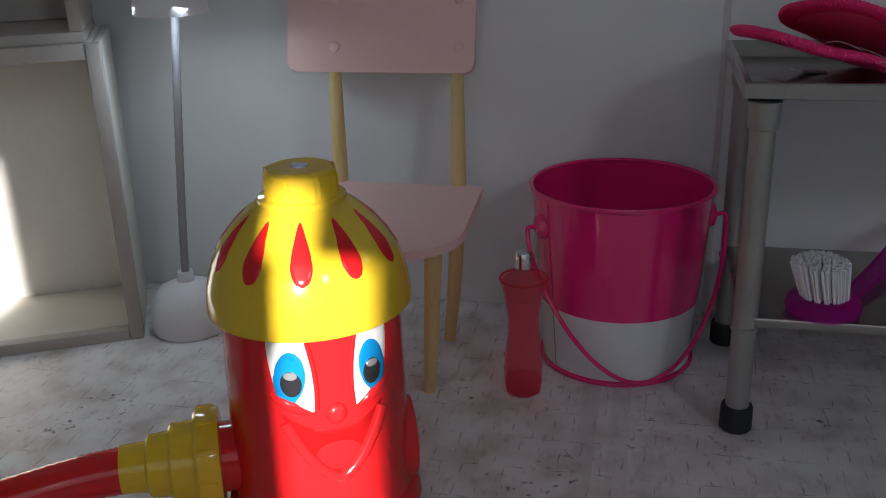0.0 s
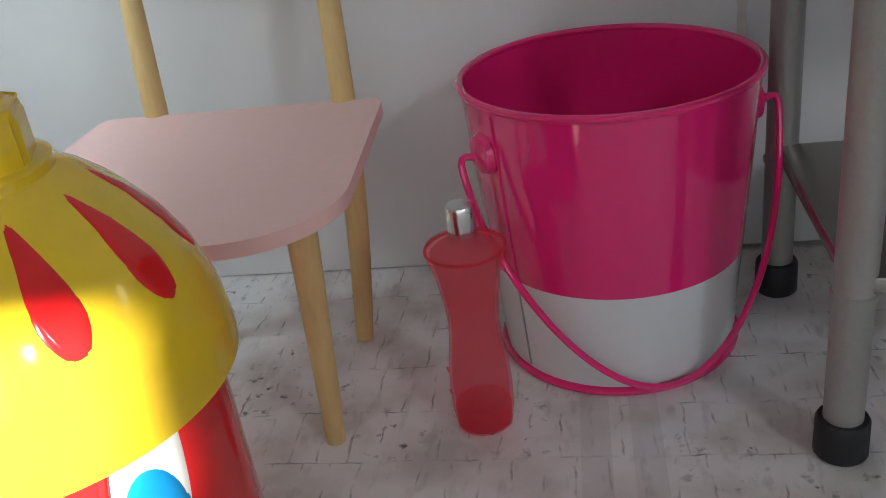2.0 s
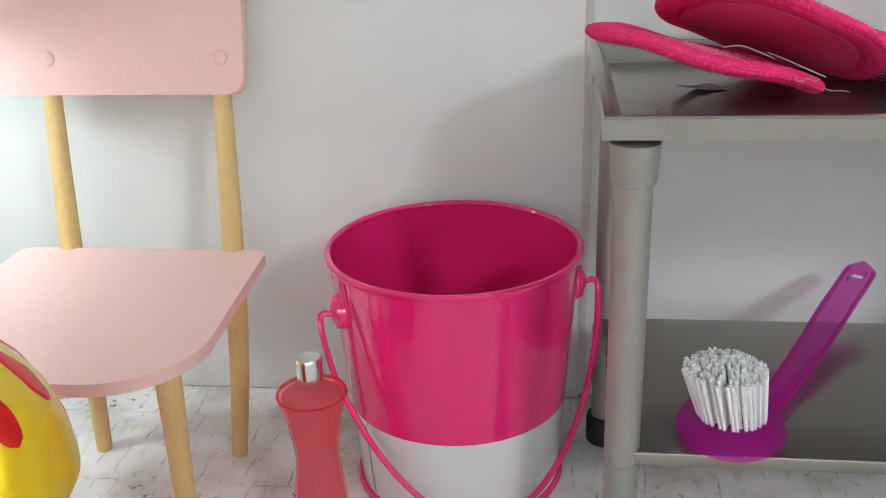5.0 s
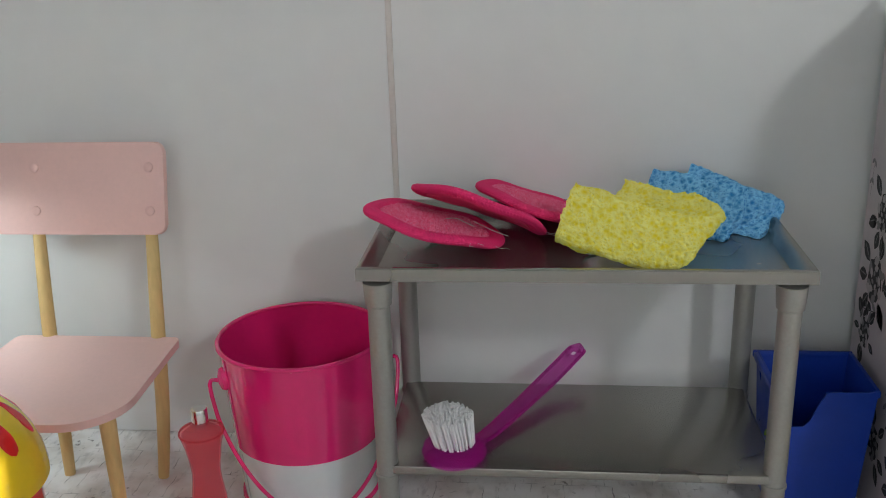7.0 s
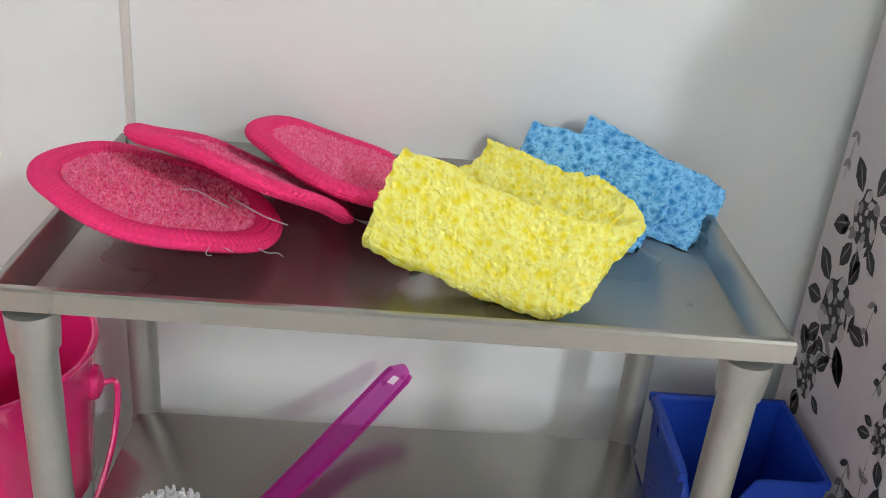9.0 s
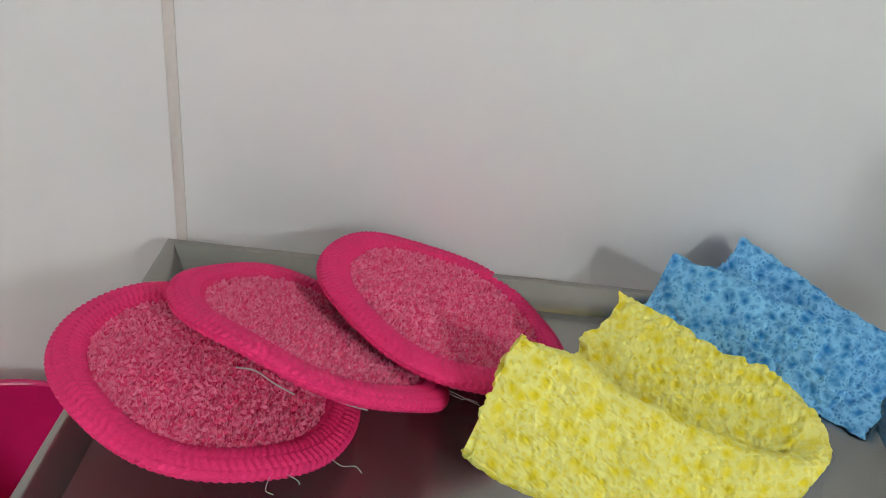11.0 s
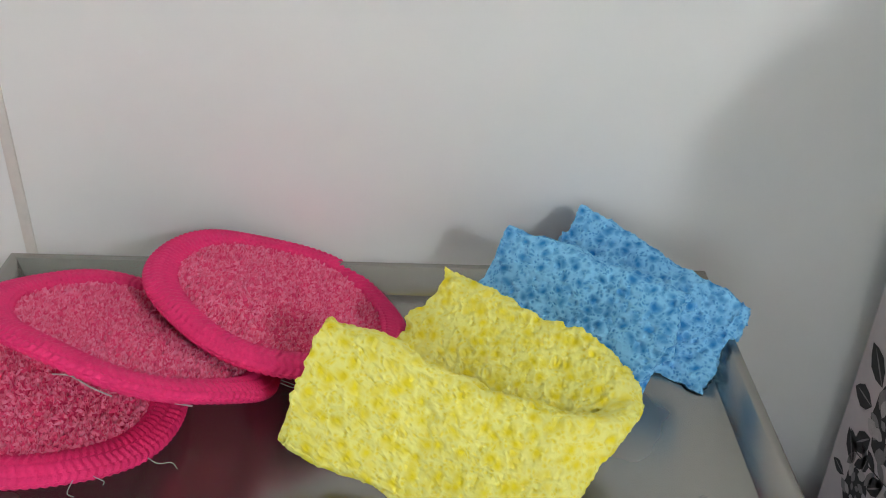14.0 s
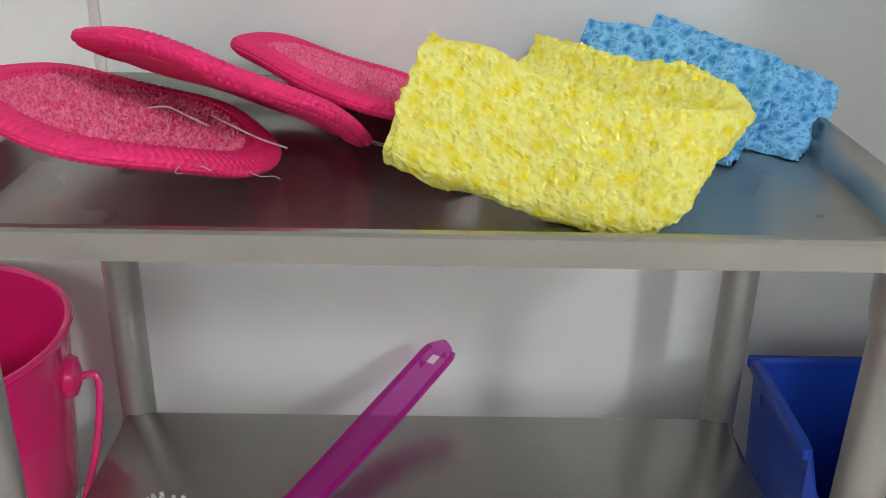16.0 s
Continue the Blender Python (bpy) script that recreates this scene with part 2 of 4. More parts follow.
M_BLUE = mat("blue_polypropylene", (0.012, 0.055, 0.42), 0.32, var=0.06, scale=40, bump=0.03)
M_PAPER = mat("mauve_printed_paper", (0.63, 0.565, 0.585), 0.6, var=0.04, scale=20, bump=0.05)
M_INK = mat("charcoal_ink", (0.035, 0.033, 0.035), 0.65, var=0.35, scale=220)
M_INK2 = mat("grey_ink", (0.25, 0.235, 0.24), 0.65, var=0.25, scale=220)
M_INK3 = mat("pale_grey_ink", (0.50, 0.46, 0.47), 0.65, var=0.2, scale=220)
M_EDGE = mat("white_board_edge", (0.80, 0.79, 0.80), 0.6, var=0.03)
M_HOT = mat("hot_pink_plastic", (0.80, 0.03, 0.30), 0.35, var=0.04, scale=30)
M_HOTDARK = mat("hot_pink_darker", (0.55, 0.02, 0.20), 0.4, var=0.04, scale=30)
M_TEAL = mat("teal_plastic", (0.005, 0.30, 0.24), 0.25, var=0.1, scale=60)
M_NAVY = mat("navy_plastic", (0.03, 0.05, 0.09), 0.4, var=0.1, scale=60)
M_ORANGE = mat("orange_red_card", (0.72, 0.10, 0.04), 0.5, var=0.08, scale=60)
M_SOAP = mat("amber_liquid_soap", (0.80, 0.52, 0.04), 0.12, var=0.05, scale=60, trans=0.35, ior=1.35)
M_LABEL = mat("yellow_label", (0.80, 0.62, 0.09), 0.5, var=0.05, scale=60)
M_WHITEP = mat("white_plastic", (0.80, 0.80, 0.79), 0.35, var=0.03, scale=60)
M_PEN = mat("brown_marker_ink", (0.12, 0.03, 0.01), 0.6, var=0.1)
M_CABFRAME = mat("taupe_painted_wood", (0.42, 0.385, 0.34), 0.55, var=0.06, scale=40, bump=0.05)
M_CABIN = mat("cream_board", (0.70, 0.68, 0.61), 0.6, var=0.03, scale=20)
M_NECK = mat("grey_gooseneck", (0.36, 0.36, 0.37), 0.4, metal=0.4, var=0.08, scale=90)
M_CLOTH = mat("crimson_towelling", (0.94, 0.09, 0.25), 0.9, spec=0.15, var=0.08, scale=160, bump=0.5, bump_scale=900)
M_PILE = island_tones(mat("crimson_pile", (0.94, 0.135, 0.285), 0.9, spec=0.15), (0.92, 0.07, 0.22), (1.0, 0.32, 0.49))
M_BIND = mat("crimson_herringbone_tape", (0.90, 0.035, 0.19), 0.6, spec=0.3, var=0.08, scale=120, bump=0.2, bump_scale=1500)
M_THREAD = mat("pale_thread", (0.60, 0.52, 0.52), 0.7)
M_SPY = sponge_material("lemon_cellulose", (0.97, 0.92, 0.27), (0.94, 0.79, 0.025), 200)
M_SPB = sponge_material("blue_cellulose", (0.27, 0.65, 0.95), (0.026, 0.25, 0.64), 225)
M_TAPE = mat("clear_tape", (0.80, 0.80, 0.80), 0.06, var=0.02, alpha=0.06)
M_BULB = bpy.data.materials.new("lit_diffuser")
M_BULB.use_nodes = True
bp = M_BULB.node_tree.nodes["Principled BSDF"]
bp.inputs["Emission Color"].default_value = (0.75, 1.0, 0.98, 1)
bp.inputs["Emission Strength"].default_value = 1.6

# ---- mesh helpers ----


def link(name, bm, material, parent=None, label="", smooth=True, angle=35):
    bmesh.ops.recalc_face_normals(bm, faces=bm.faces)
    me = bpy.data.meshes.new(name)
    for f in bm.faces:
        f.smooth = smooth
    if smooth:
        for e in bm.edges:
            if len(e.link_faces) == 2 and e.calc_face_angle(0) > radians(angle):
                e.smooth = False
    bm.to_mesh(me)
    bm.free()
    me.materials.append(material)
    ob = new(name, me)
    if parent:
        ob.parent = parent
    if label:
        ob["label"] = label
    return ob


def part(name, bm, material, parent, label="", smooth=True):
    return link(name, bm, material, parent, label, smooth)


def thing(name, m, label, category, group="", kind=""):
    ob = new(name)
    ob.empty_display_size = 0.02
    ob.matrix_world = m
    return tagged(ob, label, category, group, kind)


def box(lo, hi, bevel=0.0, seg=2, bm=None):
    b = bmesh.new()
    bmesh.ops.create_cube(b, size=1)
    for v in b.verts:
        v.co = Vector([(l + h) / 2 + c * (h - l) for l, h, c in zip(lo, hi, v.co)])
    if bevel:
        bmesh.ops.bevel(b, geom=b.edges[:], offset=bevel, segments=seg, affect="EDGES", profile=0.5)
    return b if bm is None else merge(bm, b)


def merge(a, b):
    me = bpy.data.meshes.new("tmp")
    b.to_mesh(me)
    b.free()
    a.from_mesh(me)
    bpy.data.meshes.remove(me)
    return a


def lathe(profile, n=48, close=False, squash=1.0):
    """A turned shape round z from (radius, height) pairs."""
    b = bmesh.new()
    rings = []
    for r, z in profile:
        if r < 1e-6:
            rings.append([b.verts.new((0, 0, z))])
        else:
            rings.append([b.verts.new((r * math.cos(k * math.tau / n), squash * r * math.sin(k * math.tau / n), z)) for k in range(n)])
    if close:
        rings.append(rings[0])
    for p, q in zip(rings, rings[1:]):
        for k in range(n):
            j = (k + 1) % n
            if len(p) == 1 and len(q) == 1:
                continue
            if len(p) == 1:
                b.faces.new((p[0], q[j], q[k]))
            elif len(q) == 1:
                b.faces.new((p[k], p[j], q[0]))
            else:
                b.faces.new((p[k], p[j], q[j], q[k]))
    return b


def tube(points, radius, n=12, cap=True, closed=False):
    """A round bar along points; radius is one number or one per point."""
    pts = [Vector(p) for p in points]
    rad = radius if hasattr(radius, "__len__") else [radius] * len(pts)
    b = bmesh.new()
    rings = []
    up = Vector((0.13, 0.2, 0.97)).normalized()
    for i, p in enumerate(pts):
        a = pts[i - 1] if i or closed else p
        c = pts[(i + 1) % len(pts)] if i + 1 < len(pts) or closed else p
        d = (c - a).normalized()
        if abs(d.dot(up)) > 0.95:
            up = Vector((0.9, 0.3, 0.1)).normalized()
        s = d.cross(up).normalized()
        w = s.cross(d).normalized()
        up = w
        rings.append([b.verts.new(p + rad[i] * (math.cos(k * math.tau / n) * s + math.sin(k * math.tau / n) * w)) for k in range(n)])
    pairs = list(zip(rings, rings[1:])) + ([(rings[-1], rings[0])] if closed else [])
    for p, q in pairs:
        for k in range(n):
            j = (k + 1) % n
            b.faces.new((p[k], p[j], q[j], q[k]))
    if cap and not closed:
        b.faces.new(rings[0][::-1])
        b.faces.new(rings[-1])
    return b


def smooth_path(ctrl, n=40):
    """Catmull-Rom through the control points."""
    p = [Vector(c) for c in ctrl]
    p = [2 * p[0] - p[1], *p, 2 * p[-1] - p[-2]]
    out = []
    segs = len(p) - 3
    for i in range(n + 1):
        u = i / n * segs
        k = min(int(u), segs - 1)
        t = u - k
        a, b_, c, d = p[k:k + 4]
        out.append(0.5 * ((2 * b_) + (c - a) * t + (2 * a - 5 * b_ + 4 * c - d) * t * t + (3 * b_ - a - 3 * c + d) * t ** 3))
    return out


def prism(outline, z0, z1, bevel=0.0, seg=2):
    """A slab from a 2D outline."""
    b = bmesh.new()
    lo = [b.verts.new((x, y, z0)) for x, y in outline]
    hi = [b.verts.new((x, y, z1)) for x, y in outline]
    b.faces.new(lo[::-1])
    b.faces.new(hi)
    n = len(lo)
    for k in range(n):
        j = (k + 1) % n
        b.faces.new((lo[k], lo[j], hi[j], hi[k]))
    if bevel:
        rim = [e for e in b.edges if abs(e.verts[0].co.z - e.verts[1].co.z) < 1e-6]
        bmesh.ops.bevel(b, geom=rim, offset=bevel, segments=seg, affect="EDGES", profile=0.5)
    return b


def round_rect(x0, y0, x1, y1, radii, n=8):
    """Outline anticlockwise from the lower left; radii for lower left, lower right, upper right, upper left."""
    out = []
    for (cx, cy, a0), r in zip(((x0, y0, 180), (x1, y0, 270), (x1, y1, 0), (x0, y1, 90)), radii):
        ox = cx + r if cx == x0 else cx - r
        oy = cy + r if cy == y0 else cy - r
        for k in range(n + 1):
            a = radians(a0 + 90 * k / n)
            out.append((ox + r * math.cos(a), oy + r * math.sin(a)))
    return out


def moved(b, m):
    bmesh.ops.transform(b, matrix=m, verts=b.verts)
    return b


# ---- setting ----
WALL_Y = 0.824
RX0, RX1, RY0, RZ = -1.3, 1.9, -1.2, 2.3
tagged(link("floor", box((RX0, RY0, -0.05), (RX1, WALL_Y + 0.05, 0.0)), M_FLOOR, smooth=False), "whitewashed brick-pattern vinyl floor with worn dark joints", "floor", kind="structure")
wall = link("wall_north", box((RX0, WALL_Y, 0.0008), (0.1302, WALL_Y + 0.012, RZ)), M_WALL, smooth=False)
tagged(wall, "smooth white wall panels with a vertical joint", "wall", kind="structure")
part("wall_panel", box((0.1342, WALL_Y, 0.0035), (RX1, WALL_Y + 0.012, RZ)), M_WALL, wall, smooth=False)
# Near-black sheet added behind the panels, gives the gap its shade by colour.
tagged(link("gap_shade_sheet", box((RX0, WALL_Y + 0.012, 0), (RX1, WALL_Y + 0.05, RZ)), M_GAP, smooth=False), "near-black sheet standing in for shade in the gap under the wall panels", "wall", kind="structure")
tagged(link("trim_joint", box((0.1297, WALL_Y - 0.0012, 0.0035), (0.1347, WALL_Y + 0.010, RZ), 0.0008), M_TRIM), "narrow beige strip covering the wall panel joint", "trim", kind="structure")
# Unseen side walls and ceiling, added to close the room round the set.
tagged(link("wall_west", box((RX0 - 0.05, RY0 - 0.05, 0), (RX0, WALL_Y, RZ)), M_ROOM, smooth=False), "unseen plain plaster side wall added to close the room", "wall", kind="structure")
tagged(link("wall_east", box((RX1, RY0 - 0.05, 0), (RX1 + 0.05, WALL_Y, RZ)), M_ROOM, smooth=False), "unseen plain plaster side wall added to close the room", "wall", kind="structure")
tagged(link("ceiling", box((RX0, RY0, RZ), (RX1, WALL_Y + 0.05, RZ + 0.05)), M_ROOM, smooth=False), "unseen plain ceiling added to close the room", "ceiling", kind="structure")


def holed_wall(x0, x1, z0, z1, holes, y0, y1):
    """A wall along x with rectangular holes (x0, x1, z0, z1), as blocks that butt."""
    xs = sorted({x0, x1, *[h[0] for h in holes], *[h[1] for h in holes]})
    zs = sorted({z0, z1, *[h[2] for h in holes], *[h[3] for h in holes]})
    b = bmesh.new()
    for a, c in zip(xs, xs[1:]):
        for d, e in zip(zs, zs[1:]):
            mx, mz = (a + c) / 2, (d + e) / 2
            if not any(h[0] < mx < h[1] and h[2] < mz < h[3] for h in holes):
                box((a, y0, d), (c, y1, e), bm=b)
    bmesh.ops.remove_doubles(b, verts=b.verts, dist=1e-5)
    return b


def gap_at(x, z):
    """Where the sun's ray to a point on the plane y=0.46 passes the south wall."""
    k = (0.46 - RY0 + 0.054) / SUN_WAY.y
    return x - SUN_WAY.x * k, z - SUN_WAY.z * k


HOLES = [(WIN.x - 0.21, WIN.x + 0.21, WIN.z - 0.25, WIN.z + 0.25), FILL_OPENING]
# Gaps placed so the sun reaches only the hydrant and the display box.
ga, gb = gap_at(-0.100, 0.128), gap_at(-0.053, 0.184)
ge, gf = gap_at(-0.108, 0.184), gap_at(-0.084, 0.224)
gs, gt = gap_at(-0.106, 0.0), gap_at(-0.056, 0.128)
gc, gd = gap_at(-0.520, 0.065), gap_at(-0.428, 0.275)
tagged(link("wall_south", holed_wall(RX0, RX1, 0, RZ, HOLES, RY0 - 0.05, RY0), M_ROOM, smooth=False), "unseen pale wall with openings for window light and front fill", "wall", kind="structure")
# Unseen opaque sheet added over the front opening; its gaps cut the sun patches.
tagged(link("sun_mask", holed_wall(FILL_OPENING[0] - 0.02, FILL_OPENING[1] + 0.02, FILL_OPENING[2] - 0.02, FILL_OPENING[3] + 0.02, [(ga[0], gb[0], ga[1], gb[1]), (gs[0], gt[0], gs[1], gt[1]), (ge[0], gf[0], ge[1], gf[1]), (gc[0], gd[0], gc[1], gd[1])], RY0 - 0.056, RY0 - 0.0515), M_ROOM, smooth=False), "unseen pale sheet with narrow gaps that shape the sun patches", "blind", kind="structure")

# ---- metal table ----
TX0, TX1, TY0, TY1 = 0.1315, 0.4310, 0.638, 0.806
LEGX, LEGY = (0.1450, 0.4165), (0.6455, 0.778)
FLOOR_T = 0.2245
table = thing("metal_table", pose(0.279, 0.714, 0), "small grey steel worktable with a rimmed top and lower shelf", "table")
INV = table.matrix_world.inverted()


def tray_mesh():
    """Pressed top: folded skirt, rim and sloping inner sides down to the floor of the tray."""
    b = bmesh.new()
    prof = [(0.000, 0.2264), (0.000, 0.2346), (0.0008, 0.2356), (0.0030, 0.2358), (0.0042, 0.2352), (0.0100, FLOOR_T + 0.0006), (0.0125, FLOOR_T)]
    loops = []
    for d, z in prof:
        loops.append([b.verts.new(c) for c in ((TX0 + d, TY0 + d, z), (TX1 - d, TY0 + d, z), (TX1 - d, TY1 - d, z), (TX0 + d, TY1 - d, z))])
    for p, q in zip(loops, loops[1:]):
        for k in range(4):
            b.faces.new((p[k], p[(k + 1) % 4], q[(k + 1) % 4], q[k]))
    b.faces.new(loops[-1])
    low = [b.verts.new((v.co.x + sx * 0.002, v.co.y + sy * 0.002, 0.2259)) for v, (sx, sy) in zip(loops[0], ((1, 1), (-1, 1), (-1, -1), (1, -1)))]
    for k in range(4):
        b.faces.new((loops[0][(k + 1) % 4], loops[0][k], low[k], low[(k + 1) % 4]))
    under = [b.verts.new((v.co.x + sx * 0.007, v.co.y + sy * 0.007, 0.2240)) for v, (sx, sy) in zip(low, ((1, 1), (-1, 1), (-1, -1), (1, -1)))]
    for k in range(4):
        b.faces.new((low[(k + 1) % 4], low[k], under[k], under[(k + 1) % 4]))
    b.faces.new(under[::-1])
    return moved(b, INV)


part("tabletop", tray_mesh(), M_STEEL, table, "brushed steel tray top with raised rim")
for lx in LEGX:
    for ly in LEGY:
        p = pose(lx, ly, 0)
        leg = part("leg", moved(lathe([(0, 0.004), (0.0078, 0.004), (0.0078, 0.2238), (0, 0.2238)], 28), INV @ p), M_LEG, table)
        part("collar", moved(lathe([(0.0078, 0.2065), (0.0091, 0.2075), (0.0097, 0.2145), (0.0101, 0.2239), (0.0078, 0.2239)], 28), INV @ p), M_LEG, leg)
        part("rubber_foot", moved(lathe([(0, 0), (0.0098, 0), (0.0108, 0.0012), (0.0106, 0.0165), (0.0098, 0.0180), (0.0078, 0.0180)], 28), INV @ p), M_RUBBER, leg, "black rubber foot")
        part("shelf_clip", moved(lathe([(0.0078, 0.0735), (0.0087, 0.0738), (0.0087, 0.0760), (0.0078, 0.0765)], 24), INV @ p), M_LEG, leg)
sh = prism(round_rect(0.1415, 0.6395, 0.4195, 0.7735, (0.003,) * 4, 3), 0.0775, 0.0845, 0.0012)
part("shelf", moved(sh, INV), M_STEEL, table, "brushed steel lower shelf")

# ---- child's chair ----
CX = -0.1165
chair = thing("doll_chair", pose(CX, 0.70, 0), "small pale pink wooden chair with beech legs", "chair")
CI = chair.matrix_world.inverted()
seat_out = round_rect(CX - 0.0758, 0.605, CX + 0.0758, 0.7545, (0.044, 0.044, 0.007, 0.007), 12)
seat_out = [(CX + (x - CX) * (1 - 0.055 * min(1, max(0, (y - 0.66) / 0.07))), y) for x, y in seat_out]
part("seat", moved(prism(seat_out, 0.1243, 0.1305, 0.0026, 4), CI), M_PINKPAINT, chair)
for s in (-1, 1):
    part("leg", moved(tube([(CX + s * 0.0455, 0.661, 0.0), (CX + s * 0.0570, 0.640, 0.1255)], [0.0046, 0.0064], 20), CI), M_BEECH, chair, "tapered beech leg")
    rear = smooth_path([(CX + s * 0.0430, 0.747, 0.0), (CX + 0.002 + s * 0.0460, 0.752, 0.06), (CX + 0.003 + s * 0.0480, 0.757, 0.13), (CX - 0.002 + s * 0.0495, 0.779, 0.215), (CX - 0.006 + s * 0.0500, 0.797, 0.272)], 24)
    part("back_post", moved(tube(rear, [0.0046 + 0.0014 * math.sin(math.pi * min(1, k / 20)) for k in range(25)], 20), CI), M_BEECH, chair, "beech rear leg running up to the backrest")
BACKM = pose(CX - 0.0135, 0.7770, 0.2135, 90 - 13, 0, 0)
bk = prism(round_rect(-0.0762, 0.0, 0.0752, 0.0768, (0.008,) * 4, 6), -0.0035, 0.0035, 0.0016, 3)
back = part("backrest", moved(bk, CI @ BACKM), M_PINKPAINT, chair)
for sx in (-0.0365, 0.0625):
    for sy in (0.020, 0.056):
        part("screw_cap", moved(lathe([(0.0042, 0.0035), (0.0038, 0.0046), (0.0022, 0.0052), (0, 0.0053)], 16), CI @ BACKM @ pose(sx, sy, 0)), M_PINKPAINT, back)

# ---- bucket ----
BC = Vector((0.0607, 0.7454, 0.0))
bucket = thing("bucket", pose(*BC), "glossy pink enamelled metal bucket with a white base band", "bucket")
RB, RT, HB = 0.0567, 0.0670, 0.1388


def br(z):
    return RB + (RT - RB) * z / HB


part("body", lathe([(br(0.0534), 0.0534), (br(HB), HB)], 72), M_BUCKET, bucket)
part("white_band", lathe([(0, 0.0035), (RB, 0.0035), (br(0.0534), 0.0534)], 72), M_BAND, bucket, "white painted lower band")
part("inside", lathe([(0, 0.006), (RB - 0.001, 0.006), (br(HB) - 0.0012, HB)], 72), M_BUCKETIN, bucket, "pink enamelled inside")
part("rim", moved(tube([(math.cos(a) * RT, math.sin(a) * RT, HB) for a in np.linspace(0, math.tau, 72, endpoint=False)], 0.0019, 10, closed=True), Matrix()), M_BUCKET, bucket)
part("base_ring", tube([(math.cos(a) * (RB + 0.0006), math.sin(a) * (RB + 0.0006), 0.0022) for a in np.linspace(0, math.tau, 72, endpoint=False)], 0.0021, 10, closed=True), M_BUCKET, bucket)
sa = radians(221)
part("side_seam", tube([(math.cos(sa) * (br(z) + 0.0001), math.sin(sa) * (br(z) + 0.0001), z) for z in (0.006, 0.05)], 0.0005, 6), M_NECK, bucket)
part("side_seam", tube([(math.cos(sa) * (br(z) + 0.0002), math.sin(sa) * (br(z) + 0.0002), z) for z in (0.0552, 0.135)], 0.0006, 6), M_BUCKETIN, bucket)
ZE = 0.1155
EAR_L, EAR_R = math.atan2(-0.0365, -0.0575) + math.tau, math.atan2(0.008, 0.063) + math.tau


def round_at(angle, radius, z):
    return Vector((math.cos(angle) * radius, math.sin(angle) * radius, z))


for ea in (EAR_L, EAR_R):
    turn = round_at(ea, 1, 0).to_track_quat("Z", "Y").to_matrix().to_4x4()
    part("handle_ear", moved(lathe([(0.0095, 0.0), (0.0098, 0.0015), (0.0085, 0.0042), (0.004, 0.0060), (0.0028, 0.0063), (0, 0.0063)], 28), Matrix.Translation(round_at(ea, br(ZE) - 0.001, ZE)) @ turn), M_BUCKET, bucket)
hp = [round_at(EAR_L, RT + 0.001, ZE - 0.001), round_at(EAR_L, RT + 0.0100, ZE - 0.001)]
for k in range(1, 24):
    f = k / 24
    sn = math.sin(math.pi * f)
    hp.append(round_at(EAR_L + (EAR_R - EAR_L) * f, (RT + 0.0110) * (1 - sn) + 0.0632 * sn + 0.004 * math.sin(math.pi * f) * (1 - sn), ZE - 0.006 - 0.1030 * sn ** 0.85))
hp += [round_at(EAR_R, RT + 0.0100, ZE - 0.001), round_at(EAR_R, RT + 0.001, ZE - 0.001)]
part("handle", tube(smooth_path(hp, 120), 0.00165, 10), M_BUCKET, bucket, "pink wire handle hanging down")

# ---- spray bottle ----
bottle = thing("spray_bottle", pose(-0.0028, 0.6720, 0), "waisted coral plastic bottle with a silver cap", "bottle")
OUT = [(0, 0.0), (0.0108, 0.0), (0.0126, 0.0014), (0.0138, 0.010), (0.0140, 0.022), (0.0132, 0.034), (0.0116, 0.046), (0.0110, 0.054), (0.0116, 0.063), (0.0138, 0.077), (0.0163, 0.0865), (0.0172, 0.0895), (0.0166, 0.0915), (0.0120, 0.0932), (0.0066, 0.0938), (0.0064, 0.096), (0.0052, 0.096), (0.0052, 0.0925), (0.0115, 0.0915), (0.0150, 0.0885), (0.0124, 0.077), (0.0102, 0.063), (0.0096, 0.054), (0.0102, 0.046), (0.0118, 0.034), (0.0126, 0.022), (0.0122, 0.0135), (0, 0.0125)]
part("body", lathe(OUT, 48), M_BOTTLE, bottle)
part("thick_base", lathe([(0, 0.0006), (0.0104, 0.0006), (0.0120, 0.0018), (0.0128, 0.0100), (0.0118, 0.0120), (0, 0.0118)], 40), M_BOTTLETHICK, bottle)
part("shoulder_rim", tube([(0.0168 * math.cos(a), 0.0168 * math.sin(a), 0.0898) for a in np.linspace(0, math.tau, 48, endpoint=False)], 0.0007, 8, closed=True), M_BOTTLETHICK, bottle)
part("cap", lathe([(0.0060, 0.0935), (0.0063, 0.094), (0.0063, 0.1085), (0.0057, 0.1095), (0.0030, 0.1098), (0, 0.1098)], 32), M_SILVER, bottle, "silver metallic cap")
for z in (0.016, 0.028):
    part("moulded_mark", tube([(-0.0138 + 0.0002 * k * k * 0.1, -0.002 * k * 0.5, z + 0.0012 * k) for k in range(5)], 0.0006, 8), M_BOTTLE, bottle)

# ---- scrubbing brush ----
brush = thing("dish_brush", pose(0.193, 0.654, 0.0847), "magenta clear plastic dish brush with white bristles", "brush")
part("head", moved(lathe([(0, 0.0), (0.0185, 0.0), (0.0222, 0.0018), (0.0236, 0.0055), (0.0222, 0.0100), (0.0185, 0.0122), (0, 0.0124)], 48), Matrix()), M_MAGENTA, brush)
hpath = smooth_path([(0.016, 0.012, 0.006), (0.028, 0.032, 0.006), (0.050, 0.068, 0.0105), (0.069, 0.102, 0.0140), (0.086, 0.129, 0.0200), (0.0950, 0.1425, 0.0240)], 40)


